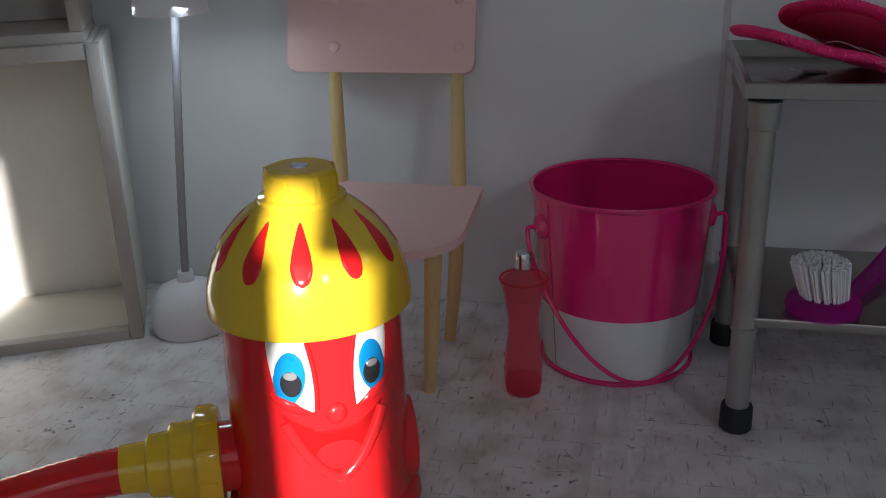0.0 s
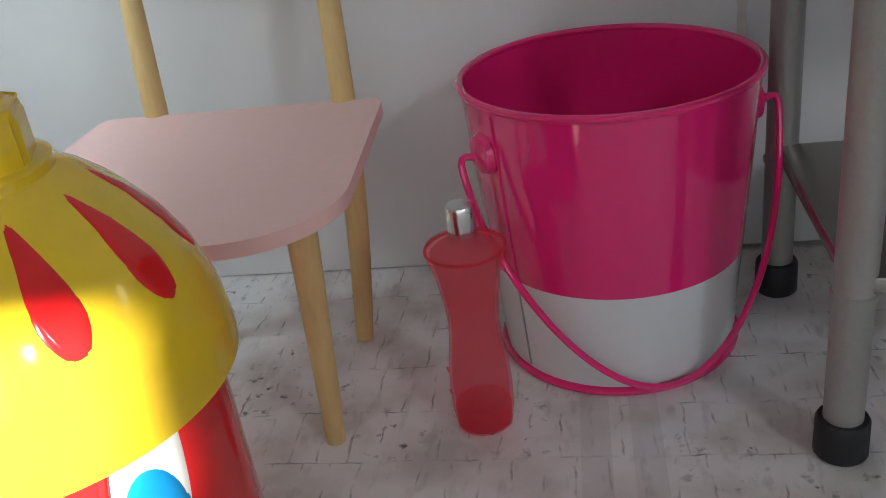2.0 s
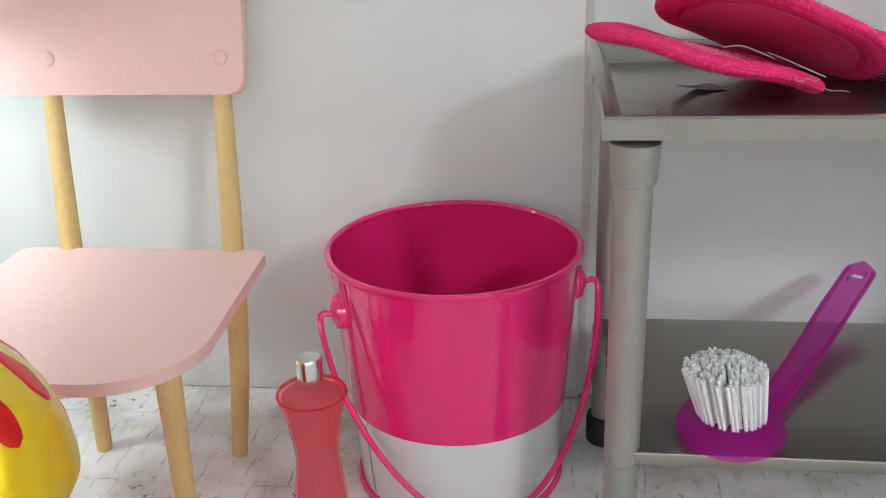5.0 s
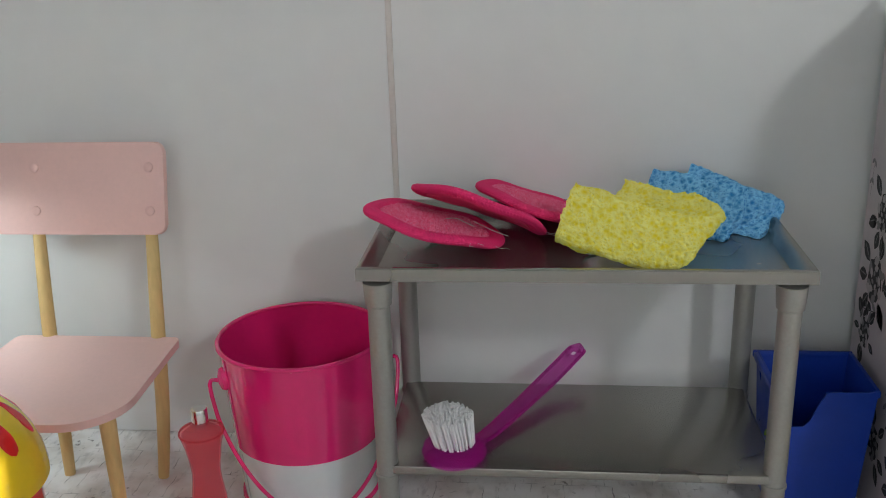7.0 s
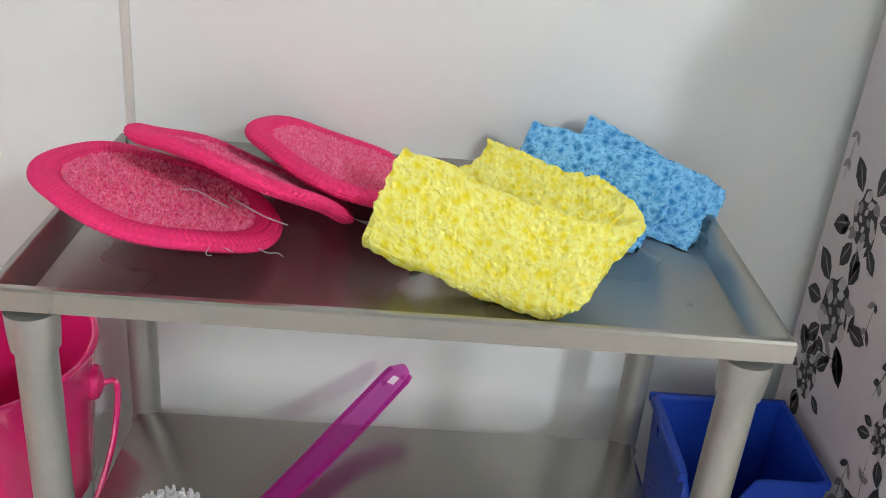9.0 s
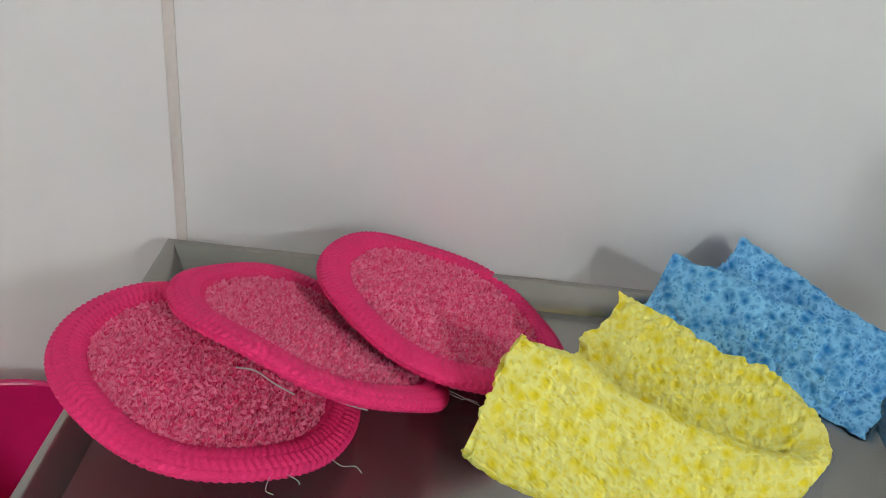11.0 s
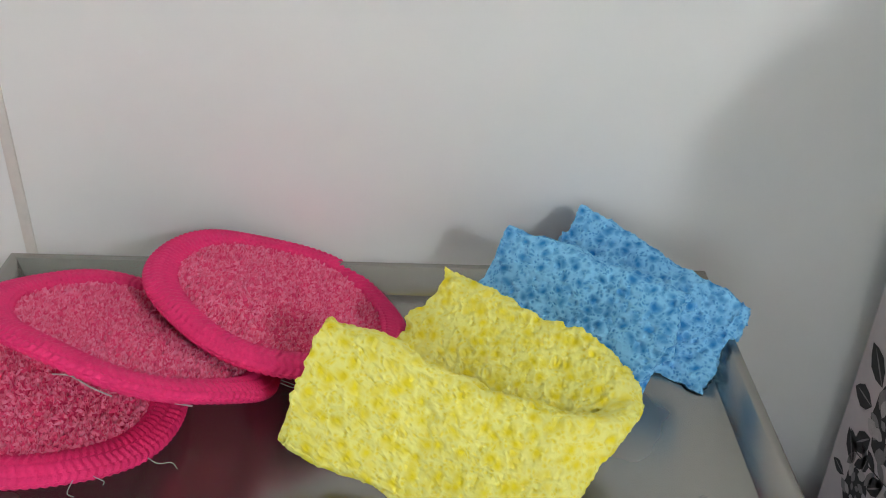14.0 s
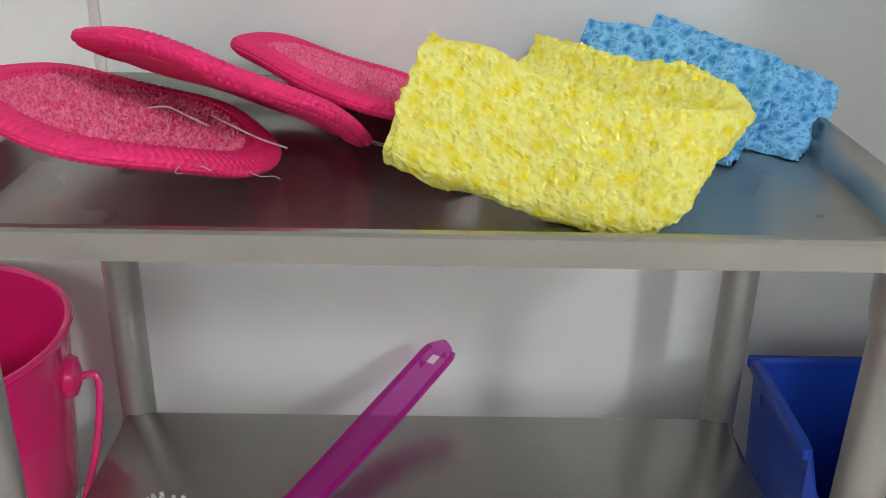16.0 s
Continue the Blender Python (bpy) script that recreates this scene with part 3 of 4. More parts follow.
def flat_bar(path, widths, thick, hole=None):
    """A flat bar with rounded ends along a path; an oval hole is left open at the given stretch."""
    b = bmesh.new()
    rows = []
    n = len(path)
    for i, p in enumerate(path):
        d = (path[min(i + 1, n - 1)] - path[max(i - 1, 0)]).normalized()
        s = d.cross(Vector((0, 0, 1))).normalized()
        u = s.cross(d).normalized()
        w = widths[i]
        row = []
        for off in (-1, -0.55, 0.55, 1):
            row.append((p + s * w * off, u))
        rows.append([(b.verts.new(c + u * thick * (0.5 if abs(o) < 0.6 else 0.3)), b.verts.new(c - u * thick * (0.5 if abs(o) < 0.6 else 0.3))) for (c, u), o in zip(row, (-1, -0.55, 0.55, 1))])
    for i, (p, q) in enumerate(zip(rows, rows[1:])):
        for k in range(3):
            open_here = hole and k == 1 and hole[0] <= i < hole[1]
            if not open_here:
                b.faces.new((p[k][0], p[k + 1][0], q[k + 1][0], q[k][0]))
                b.faces.new((p[k][1], q[k][1], q[k + 1][1], p[k + 1][1]))
            else:
                b.faces.new((p[1][0], q[1][0], q[1][1], p[1][1]))
                b.faces.new((p[2][0], p[2][1], q[2][1], q[2][0]))
        b.faces.new((p[0][0], q[0][0], q[0][1], p[0][1]))
        b.faces.new((p[3][0], p[3][1], q[3][1], q[3][0]))
    for r in (rows[0], rows[-1]):
        for k in range(3):
            b.faces.new((r[k][0], r[k][1], r[k + 1][1], r[k + 1][0]))
    if hole:
        for i in hole:
            r = rows[i]
            b.faces.new((r[1][0], r[2][0], r[2][1], r[1][1]))
    return b


hw = []
for k in range(41):
    u = k / 40
    w = 0.0048 + 0.0026 * min(1, u / 0.6)
    if u > 0.9:
        w *= math.sqrt(max(0.06, 1 - ((u - 0.9) / 0.1) ** 2))
    hw.append(w)
part("handle", flat_bar(hpath, hw, 0.0062, hole=(32, 37)), M_MAGENTA, brush, "flat handle with a hanging hole")
for side in (-1, 1):
    rim = []
    for k in range(2, 39):
        d = (hpath[k + 1] - hpath[k - 1]).normalized()
        rim.append(hpath[k] + d.cross(Vector((0, 0, 1))).normalized() * hw[k] * side)
    part("edge_rib", tube(rim, 0.0014, 8), M_MAGENTA, brush)
rng = random.Random(5)
bb = bmesh.new()
for ring, cnt in ((0.002, 5), (0.005, 12), (0.008, 19), (0.0112, 26), (0.0140, 32)):
    for k in range(cnt):
        a = math.tau * (k + rng.random() * 0.5) / cnt
        for sub in range(5):
            da, dr = rng.uniform(-0.10, 0.10), rng.uniform(-0.0013, 0.0013)
            base = Vector((math.cos(a) * (ring + dr * 0.5), math.sin(a) * (ring + dr * 0.5), 0.012))
            lean = Vector((math.cos(a + da), math.sin(a + da), 0)) * (ring * 0.16 + dr) + Vector((-0.0045, 0.0, 0))
            tip = base + lean + Vector((rng.uniform(-0.0006, 0.0006), rng.uniform(-0.0006, 0.0006), 0.0285 - 0.0055 * (ring / 0.0140) ** 2 + rng.uniform(-0.0010, 0.0008)))
            merge(bb, tube([base, tip], [0.00085, 0.00072], 6))
tagged(part("bristles", bb, M_BRISTLE, brush, "dense white nylon bristles"), kind="stuff")

# ---- sponges on the tray ----


def sponge(name, corner, u, lu, v, lv, thick, material, label, seed, sag=0.0, curl=0.0, pores=270):
    """A torn cellulose sponge; corner is its upper left front corner, u runs along it, v up its face."""
    u = Vector(u).normalized()
    v = Vector(v)
    v = (v - u * v.dot(u)).normalized()
    n = u.cross(v).normalized()
    if n.z < 0:
        n = -n
    step = 0.0009
    nu, nv, nt = int(lu / step), int(lv / step), max(3, int(thick / step))
    b = bmesh.new()
    idx = {}

    def vert(i, j, k):
        key = (i, j, k)
        if key in idx:
            return idx[key]
        a, c, d = i / nu, j / nv, k / nt
        # rounded, uneven edges
        ca = lu * a
        cc = lv * (c - 1)
        dd = -thick * (1 - d)
        ed = min(c, 1 - c) * lv
        et = min(d, 1 - d) * thick
        rr = 0.005
        if ed < rr and et < rr:
            q = math.hypot(rr - ed, rr - et)
            if q > rr:
                sc = rr / q
                cc += (1 if c < 0.5 else -1) * (rr - ed) * (1 - sc)
                dd += (1 if d < 0.5 else -1) * (rr - et) * (1 - sc)
        bow = sag * (4 * a * (1 - a))
        co = Vector(corner) + u * ca + v * (cc - bow) + n * (dd + curl * (c - 0.5) ** 2 * 4 - 0.3 * bow)
        s = noise.noise(co * 55 + Vector((seed, 0, 0))) * 0.0026 + noise.noise(co * 170 + Vector((0, seed, 0))) * 0.0010
        cell = noise.voronoi((co + noise.noise_vector(co * 120) * 0.0022) * pores, distance_metric="DISTANCE", exponent=2.5)[0]
        s -= max(0.0, 0.45 - cell[0]) * 0.0030
        big = noise.voronoi(co * pores * 0.48 + Vector((seed, 3, 1)), distance_metric="DISTANCE", exponent=2.5)[0]
        s -= max(0.0, 0.30 - big[0]) * 0.0035
        s += noise.noise(co * 650) * 0.0005
        out = n * (1 if k == nt else -1 if k == 0 else 0) + u * (2.2 if i == nu else -2.2 if i == 0 else 0) + v * (1.2 if j == nv else -1.2 if j == 0 else 0)
        co = co + out * s
        co.z = max(co.z, FLOOR_T + 0.0004)
        co.y = min(co.y, WALL_Y - 0.0015)
        if co.y > 0.792:
            co.z = max(co.z, 0.2364)
        idx[key] = b.verts.new(co)
        return idx[key]

    for i in range(nu):
        for j in range(nv):
            for k in (0, nt):
                b.faces.new((vert(i, j, k), vert(i + 1, j, k), vert(i + 1, j + 1, k), vert(i, j + 1, k)))
        for k in range(nt):
            for j in (0, nv):
                b.faces.new((vert(i, j, k), vert(i + 1, j, k), vert(i + 1, j, k + 1), vert(i, j, k + 1)))
    for j in range(nv):
        for k in range(nt):
            for i in (0, nu):
                b.faces.new((vert(i, j, k), vert(i, j + 1, k), vert(i, j + 1, k + 1), vert(i, j, k + 1)))
    return tagged(link(name, b, material, smooth=False), label, "sponge", "sponges on the metal table")


def folded_sponge(ctrl, thick, material, label, seed, pores=270):
    """A sponge doubled over: a thick sheet swept along its top edge; ctrl gives edge point, upward lean and height."""
    pts = smooth_path([c[0] for c in ctrl], 230)
    ups = smooth_path([tuple(Vector(c[1]).normalized()) for c in ctrl], 230)
    tall = smooth_path([(c[2], 0, 0) for c in ctrl], 230)
    nh, nth = 48, 14
    ring = [(0.5, j / nh) for j in range(nh)] + [(0.5 - k / nth, 1.0) for k in range(nth)] + [(-0.5, 1 - j / nh) for j in range(nh)] + [(-0.5 + k / nth, 0.0) for k in range(nth)]
    b = bmesh.new()
    rows = []
    total = len(pts)

    def place(i, w, c, grow, outward):
        t = (pts[min(i + 1, total - 1)] - pts[max(i - 1, 0)]).normalized()
        v = ups[i].normalized()
        n = t.cross(v).normalized()
        h = tall[i].x
        x, y = w * thick, -c * h
        rr = 0.0045
        ex, ey = thick / 2 - abs(x), min(c, 1 - c) * h
        if ex < rr and ey < rr:
            q = math.hypot(rr - ex, rr - ey)
            if q > rr:
                x -= math.copysign((rr - ex) * (1 - rr / q), x)
                y += (-1 if c < 0.5 else 1) * (rr - ey) * (1 - rr / q)
        a = i / (total - 1)
        y -= 0.0030 * math.sin(math.pi * min(1, a / 0.45)) if a < 0.45 else 0.0
        co = pts[i] + n * x + v * y
        s = noise.noise(co * 55 + Vector((seed, 0, 0))) * 0.0026 + noise.noise(co * 170 + Vector((0, seed, 0))) * 0.0010
        cell = noise.voronoi((co + noise.noise_vector(co * 120) * 0.0022) * pores, distance_metric="DISTANCE", exponent=2.5)[0]
        s -= max(0.0, 0.45 - cell[0]) * 0.0032
        big = noise.voronoi(co * pores * 0.45 + Vector((seed, 3, 1)), distance_metric="DISTANCE", exponent=2.5)[0]
        s -= max(0.0, 0.32 - big[0]) * 0.0045
        s += noise.noise(co * 650) * 0.0006
        side = n * (1 if w >= 0.5 else -1 if w <= -0.5 else 0) + v * (1.2 if c <= 0 else -1.2 if c >= 1 else 0)
        co = co + side * s * grow + t * outward * (1.8 * s)
        co.z = max(co.z, FLOOR_T + 0.0004)
        co.y = min(co.y, WALL_Y - 0.0015)
        return b.verts.new(co)

    for i in range(total):
        rows.append([place(i, w, c, 1.0, -1 if i == 0 else 1 if i == total - 1 else 0) for w, c in ring])
    m = len(ring)
    for p, q in zip(rows, rows[1:]):
        for k in range(m):
            b.faces.new((p[k], p[(k + 1) % m], q[(k + 1) % m], q[k]))
    for i, out in ((0, -1), (total - 1, 1)):
        last = rows[i]
        for f in (0.86, 0.70, 0.54, 0.38, 0.22):
            row = [place(i, w * f, 0.5 + (c - 0.5) * (0.72 + 0.28 * f), 0.0, out) for w, c in ring]
            for k in range(m):
                b.faces.new((last[k], last[(k + 1) % m], row[(k + 1) % m], row[k]))
            last = row
        b.faces.new(last)
    return tagged(link("sponge", b, material, smooth=False), label, "sponge", "sponges on the metal table")


folded_sponge([((0.2785, 0.712, 0.2745), (0.014, 0.021, 0.031), 0.045), ((0.325, 0.697, 0.2645), (0.013, 0.021, 0.033), 0.044), ((0.362, 0.6865, 0.2585), (0.020, 0.026, 0.032), 0.044), ((0.3780, 0.6970, 0.2580), (0.034, 0.030, 0.026), 0.043), ((0.372, 0.715, 0.2575), (0.034, 0.035, 0.022), 0.043), ((0.348, 0.735, 0.2590), (0.027, 0.036, 0.024), 0.044), ((0.320, 0.757, 0.2610), (0.026, 0.036, 0.026), 0.044)], 0.0128, M_SPY, "torn bright yellow cellulose sponge doubled over on the metal tray", 3)
sponge("sponge", (0.341, 0.787, 0.268), (0.062, -0.039, -0.005), 0.075, (0.011, 0.027, 0.0365), 0.047, 0.012, M_SPB, "light blue cellulose sponge leaning on a yellow one", 23)
sponge("sponge", (0.376, 0.809, 0.265), (0.060, -0.049, -0.015), 0.080, (0.027, 0.020, 0.0245), 0.044, 0.012, M_SPB, "blue cellulose sponge lying against the wall", 37)

# ---- round pads on the tray ----


def pad(m, bend, dish, label, seed):
    """A towelling disc bound with herringbone tape; bend and dish curve it along and across."""
    R, RI, T = 0.0525, 0.0402, 0.0054
    r2 = random.Random(seed)

    def warp(x, y, z):
        return Vector((x, y, z + (bend * x * x + dish * y * y) * 4.0 + 0.0012 * math.sin(x * 90 + seed) * math.cos(y * 70)))

    t = thing("scrub_pad", m, label, "pad", "pads on the metal table")
    b = lathe([(0, T * 0.25), (RI * 0.55, T * 0.28), (RI, T * 0.2), (RI, -T * 0.5), (0, -T * 0.5)], 64)
    bmesh.ops.subdivide_edges(b, edges=[e for e in b.edges if e.calc_length() > 0.012], cuts=3)
    for v in b.verts:
        v.co = warp(*v.co)
    part("cloth", b, M_CLOTH, t)
    # terry loops
    tb = bmesh.new()
    for _ in range(5200):
        rad, a = RI * math.sqrt(r2.random()), r2.random() * math.tau
        x, y = rad * math.cos(a), rad * math.sin(a)
        ln, wd, h = r2.uniform(0.0010, 0.0018), r2.uniform(0.00035, 0.0006), r2.uniform(0.0008, 0.0018)
        o = r2.random() * math.tau
        d, s = Vector((math.cos(o), math.sin(o), 0)), Vector((-math.sin(o), math.cos(o), 0))
        c = Vector((x, y, T * 0.24))
        pts = [c - d * ln, c + s * wd, c + d * ln, c - s * wd, c + Vector((0, 0, h)) + d * ln * 0.25]
        vs = [tb.verts.new(warp(*p)) for p in pts]
        for k in range(4):
            tb.faces.new((vs[k], vs[(k + 1) % 4], vs[4]))
    tagged(part("pile", tb, M_PILE, t, "short looped pile"), kind="stuff")
    # ribbed binding
    n, mseg = 480, 40
    rb = bmesh.new()
    rings = []
    for i in range(n):
        a = math.tau * i / n
        row = []
        for k in range(mseg):
            q = math.tau * k / mseg
            rib = 0.00030 * math.sin(a * 118 + (5 if int(q / math.tau * 8) % 2 else -5) * q) - (0.00035 if k % 5 == 0 else 0.0)
            rr = (R + RI) / 2 + math.cos(q) * ((R - RI) / 2 * 1.03 + rib)
            z = math.sin(q) * (T * 0.62 + rib) + 0.0006 * math.cos(q) * -1
            row.append(rb.verts.new(warp(rr * math.cos(a), rr * math.sin(a), z)))
        rings.append(row)
    for i in range(n):
        p, q = rings[i], rings[(i + 1) % n]
        for k in range(mseg):
            rb.faces.new((p[k], q[k], q[(k + 1) % mseg], p[(k + 1) % mseg]))
    part("binding", rb, M_BIND, t, "ribbed crimson binding tape")
    for _ in range(3):
        a = r2.uniform(-1.2, 0.6)
        p0 = Vector((math.cos(a) * R, math.sin(a) * R, 0.0))
        ctrl = [warp(*p0)]
        for _ in range(3):
            ctrl.append(ctrl[-1] + Vector((math.cos(a) * 0.003 + r2.uniform(-0.002, 0.002), math.sin(a) * 0.003 + r2.uniform(-0.002, 0.002), r2.uniform(-0.001, 0.0012))))
        part("loose_thread", tube(smooth_path(ctrl, 12), 0.00016, 5), M_THREAD, t, "loose pale thread")
    return t


def disc_pose(c, ux, vy):
    u = Vector(ux).normalized()
    v = Vector(vy)
    v = (v - u * v.dot(u)).normalized()
    w = u.cross(v)
    m = Matrix((u, v, w)).transposed().to_4x4()
    m.translation = c
    return m


pad(disc_pose((0.1777, 0.7086, 0.2455), (0.967, 0.0, -0.254), (-0.028, 0.994, -0.107)), -0.05, 0.0735, "crimson round scrub pad lying across the tray rim", 2)
pad(disc_pose((0.2091, 0.7283, 0.2512), (0.947, 0.0, -0.321), (-0.108, 0.942, -0.318)), -0.1115, 0.3027, "crimson round scrub pad tilted and curled over another pad", 7)
pad(disc_pose((0.2544, 0.7637, 0.2435), (0.940, 0.0, -0.341), (-0.047, 0.990, -0.129)), -0.073, 0.0225, "crimson round scrub pad leaning on the stacked pads", 9)
for k, ctrl in enumerate(([(0.186, 0.709, 0.2485), (0.193, 0.707, 0.2495), (0.200, 0.704, 0.2475), (0.207, 0.703, 0.2445)], [(0.206, 0.712, 0.2455), (0.213, 0.709, 0.2430), (0.222, 0.708, 0.2390), (0.231, 0.710, 0.2350)])):
    tagged(link("loose_thread", tube(smooth_path(ctrl, 16), 0.00032, 6), M_THREAD), "pale frayed thread hanging between the pads", "thread", "loose threads")

# ---- pale slips on the tray ----


def scrap(x, y, turn, ln, wd, rise):
    """A tapering pale slip that curls up from the tray."""
    b = bmesh.new()
    rows = []
    for i in range(9):
        f = i / 8
        w = wd * (1 - 0.75 * f) * (1 + 0.12 * math.sin(i * 2.3))
        z = FLOOR_T + 0.0006 + rise * f * f
        rows.append([(b.verts.new((ln * f, w * e, z)), b.verts.new((ln * f, w * e, z - 0.0003))) for e in (-1, 0.1, 1)])
    for p, q in zip(rows, rows[1:]):
        for k in range(2):
            for side in (0, 1):
                b.faces.new((p[k][side], p[k + 1][side], q[k + 1][side], q[k][side]))
        for k in (0, 2):
            b.faces.new((p[k][0], p[k][1], q[k][1], q[k][0]))
    for r in (rows[0], rows[-1]):
        for k in range(2):
            b.faces.new((r[k][0], r[k][1], r[k + 1][1], r[k + 1][0]))
    return tagged(link("pale_slip", moved(b, pose(x, y, 0, 0, 0, turn)), M_EDGE), "small pale curled slip on the steel tray", "paper", "paper slips")


scrap(0.190, 0.738, 214, 0.026, 0.007, 0.004)
scrap(0.296, 0.704, 218, 0.014, 0.004, 0.002)

# ---- blue bin ----
bin_ = thing("storage_bin", pose(0.4655, 0.742, 0), "open blue plastic bin with a scooped front", "bin")
BW, BD, BH = 0.0365, 0.035, 0.1165


def bin_mesh():
    """Tapered walls with thickness; the front dips in a scoop."""
    b = bmesh.new()
    n = 14
    base = [(-1, -1), (1, -1), (1, 1), (-1, 1)]

    def top(side, f):
        if side != 0:
            return BH
        x = f
        s = min(1, max(0, (x - 0.30) / 0.22))
        s = s * s * (3 - 2 * s)
        e = min(1, max(0, (0.10 - x) / 0.10))
        return BH - 0.0015 - 0.030 * (1 - s) * (1 - e)

    outer, inner = [], []
    for side in range(4):
        (ax, ay), (cx, cy) = base[side], base[(side + 1) % 4]
        for k in range(n):
            f = k / n
            x, y = ax + (cx - ax) * f, ay + (cy - ay) * f
            outer.append((x, y, top(side, f)))
    lo, hi, ii, il = [], [], [], []
    for x, y, h in outer:
        g = 0.82 + 0.18 * h / BH
        lo.append(b.verts.new((x * BW * 0.82, y * BD * 0.82, 0)))
        hi.append(b.verts.new((x * BW * g, y * BD * g, h)))
        ii.append(b.verts.new((x * (BW * g - 0.0016), y * (BD * g - 0.0016), h)))
        il.append(b.verts.new((x * (BW * 0.82 - 0.0016), y * (BD * 0.82 - 0.0016), 0.002)))
    m = len(lo)
    for k in range(m):
        j = (k + 1) % m
        b.faces.new((lo[k], lo[j], hi[j], hi[k]))
        b.faces.new((hi[k], hi[j], ii[j], ii[k]))
        b.faces.new((ii[k], ii[j], il[j], il[k]))
    b.faces.new(lo[::-1])
    b.faces.new(il)
    return b


part("body", bin_mesh(), M_BLUE, bin_)
part("rim_lip", box((-BW - 0.003, BD - 0.002, BH - 0.006), (BW + 0.002, BD + 0.002, BH), 0.0015), M_BLUE, bin_)
part("rim_lip", box((BW - 0.0015, -BD, BH - 0.006), (BW + 0.002, BD - 0.0025, BH), 0.0015), M_BLUE, bin_)
part("rim_lip", box((-BW - 0.003, -BD, BH - 0.006), (-BW + 0.0015, BD - 0.0025, BH), 0.0015), M_BLUE, bin_)

for k in range(3):
    arc = [(-BW * 0.905 - 0.0002, -0.010 + 0.0085 * math.cos(a), 0.058 + 0.0085 * math.sin(a)) for a in np.linspace(math.tau * k / 3 + 0.25, math.tau * (k + 1) / 3 - 0.35, 10)]
    part("emblem_arrow", tube(arc, [0.0011 + 0.0012 * (q / 9) for q in range(10)], 8), M_EMBLEM, bin_, "lime printed arrow")

# ---- papered board with printed roses ----
PX = 0.5110
board = thing("papered_board", pose(PX, 0.74, 0), "upright board papered in mauve with charcoal roses", "board")
BI = board.matrix_world.inverted()


def board_mesh(x0, x1, grow=0.0):
    b = bmesh.new()
    prof = [(0.650, 0.0), (0.6505, 0.13), (0.650, 0.395), (0.808, 0.395), (0.804, 0.0)]
    a = [b.verts.new((x0, y, z)) for y, z in prof]
    c = [b.verts.new((x1, y, z)) for y, z in prof]
    b.faces.new(a)
    b.faces.new(c[::-1])
    for k in range(5):
        j = (k + 1) % 5
        b.faces.new((a[j], a[k], c[k], c[j]))
    return b


part("core", moved(board_mesh(PX + 0.0012, PX + 0.006), BI), M_EDGE, board, "white board core", smooth=False)
# Added behind the cabinet to keep its pink bounce off the wall.
part("bounce_block", moved(box((PX + 0.0062, 0.7872, 0.0), (0.70, 0.7930, 0.395)), BI), M_EDGE, board, "white board added to block pink bounce onto the wall", smooth=False)
part("paper", moved(board_mesh(PX, PX + 0.0012), BI), M_PAPER, board, "mauve paper facing", smooth=False)


def leaf(b, y, z, ang, ln, wd, x):
    d, s = Vector((0, math.cos(ang), math.sin(ang))), Vector((0, -math.sin(ang), math.cos(ang)))
    o = Vector((x, y, z))
    pts = [o + d * ln * f + s * wd * w for f, w in ((0, 0), (0.25, 0.75), (0.55, 1), (0.8, 0.6), (1, 0), (0.8, -0.6), (0.55, -1), (0.25, -0.75))]
    b.faces.new([b.verts.new(p) for p in pts])


r3 = random.Random(17)
ink, wash, pale = bmesh.new(), bmesh.new(), bmesh.new()


def rose(y, z, size):
    """A printed rose: dark ground, paler petals in turning rings, large leaves round it."""
    blob = []
    for k in range(18):
        a = math.tau * k / 18
        r = size * r3.uniform(0.70, 0.92)
        blob.append(ink.verts.new((PX - 0.00022, y + math.cos(a) * r * 0.85, z + math.sin(a) * r)))
    ink.faces.new(blob)
    for ringi, (cnt, rad, ln, wd) in enumerate(((6, 0.62, 0.52, 0.17), (5, 0.40, 0.40, 0.13), (4, 0.18, 0.26, 0.09))):
        turn0 = r3.uniform(0, 1)
        for k in range(cnt):
            a = math.tau * (k + turn0) / cnt
            leaf(pale if r3.random() < 0.55 else wash, y + math.cos(a) * rad * size * 0.85, z + math.sin(a) * rad * size, a + 1.35 + r3.uniform(-0.2, 0.2), ln * size, wd * size, PX - 0.00030 - 0.00004 * ringi)
    for k in range(7):
        a = math.tau * k / 7 + r3.uniform(-0.5, 0.5)
        ly, lz = y + math.cos(a) * size * 0.8, z + math.sin(a) * size * 0.85
        ln = size * r3.uniform(0.7, 1.15)
        leaf(ink, ly, lz, a, ln, ln * r3.uniform(0.24, 0.34), PX - 0.00025)
        leaf(wash, ly, lz, a + 0.08, ln * 0.85, ln * 0.03, PX - 0.00032)


def sprig(y, z, ang, n, size):
    for k in range(n):
        f = k / n
        yy, zz = y + math.cos(ang) * size * f * 3, z + math.sin(ang) * size * f * 3
        for s in (-1, 1):
            leaf(ink if r3.random() < 0.6 else wash, yy, zz, ang + s * r3.uniform(0.5, 1.0), size * r3.uniform(0.5, 0.9), size * 0.17, PX - 0.00025)
    leaf(ink, y, z, ang, size * 3, size * 0.03, PX - 0.0002)


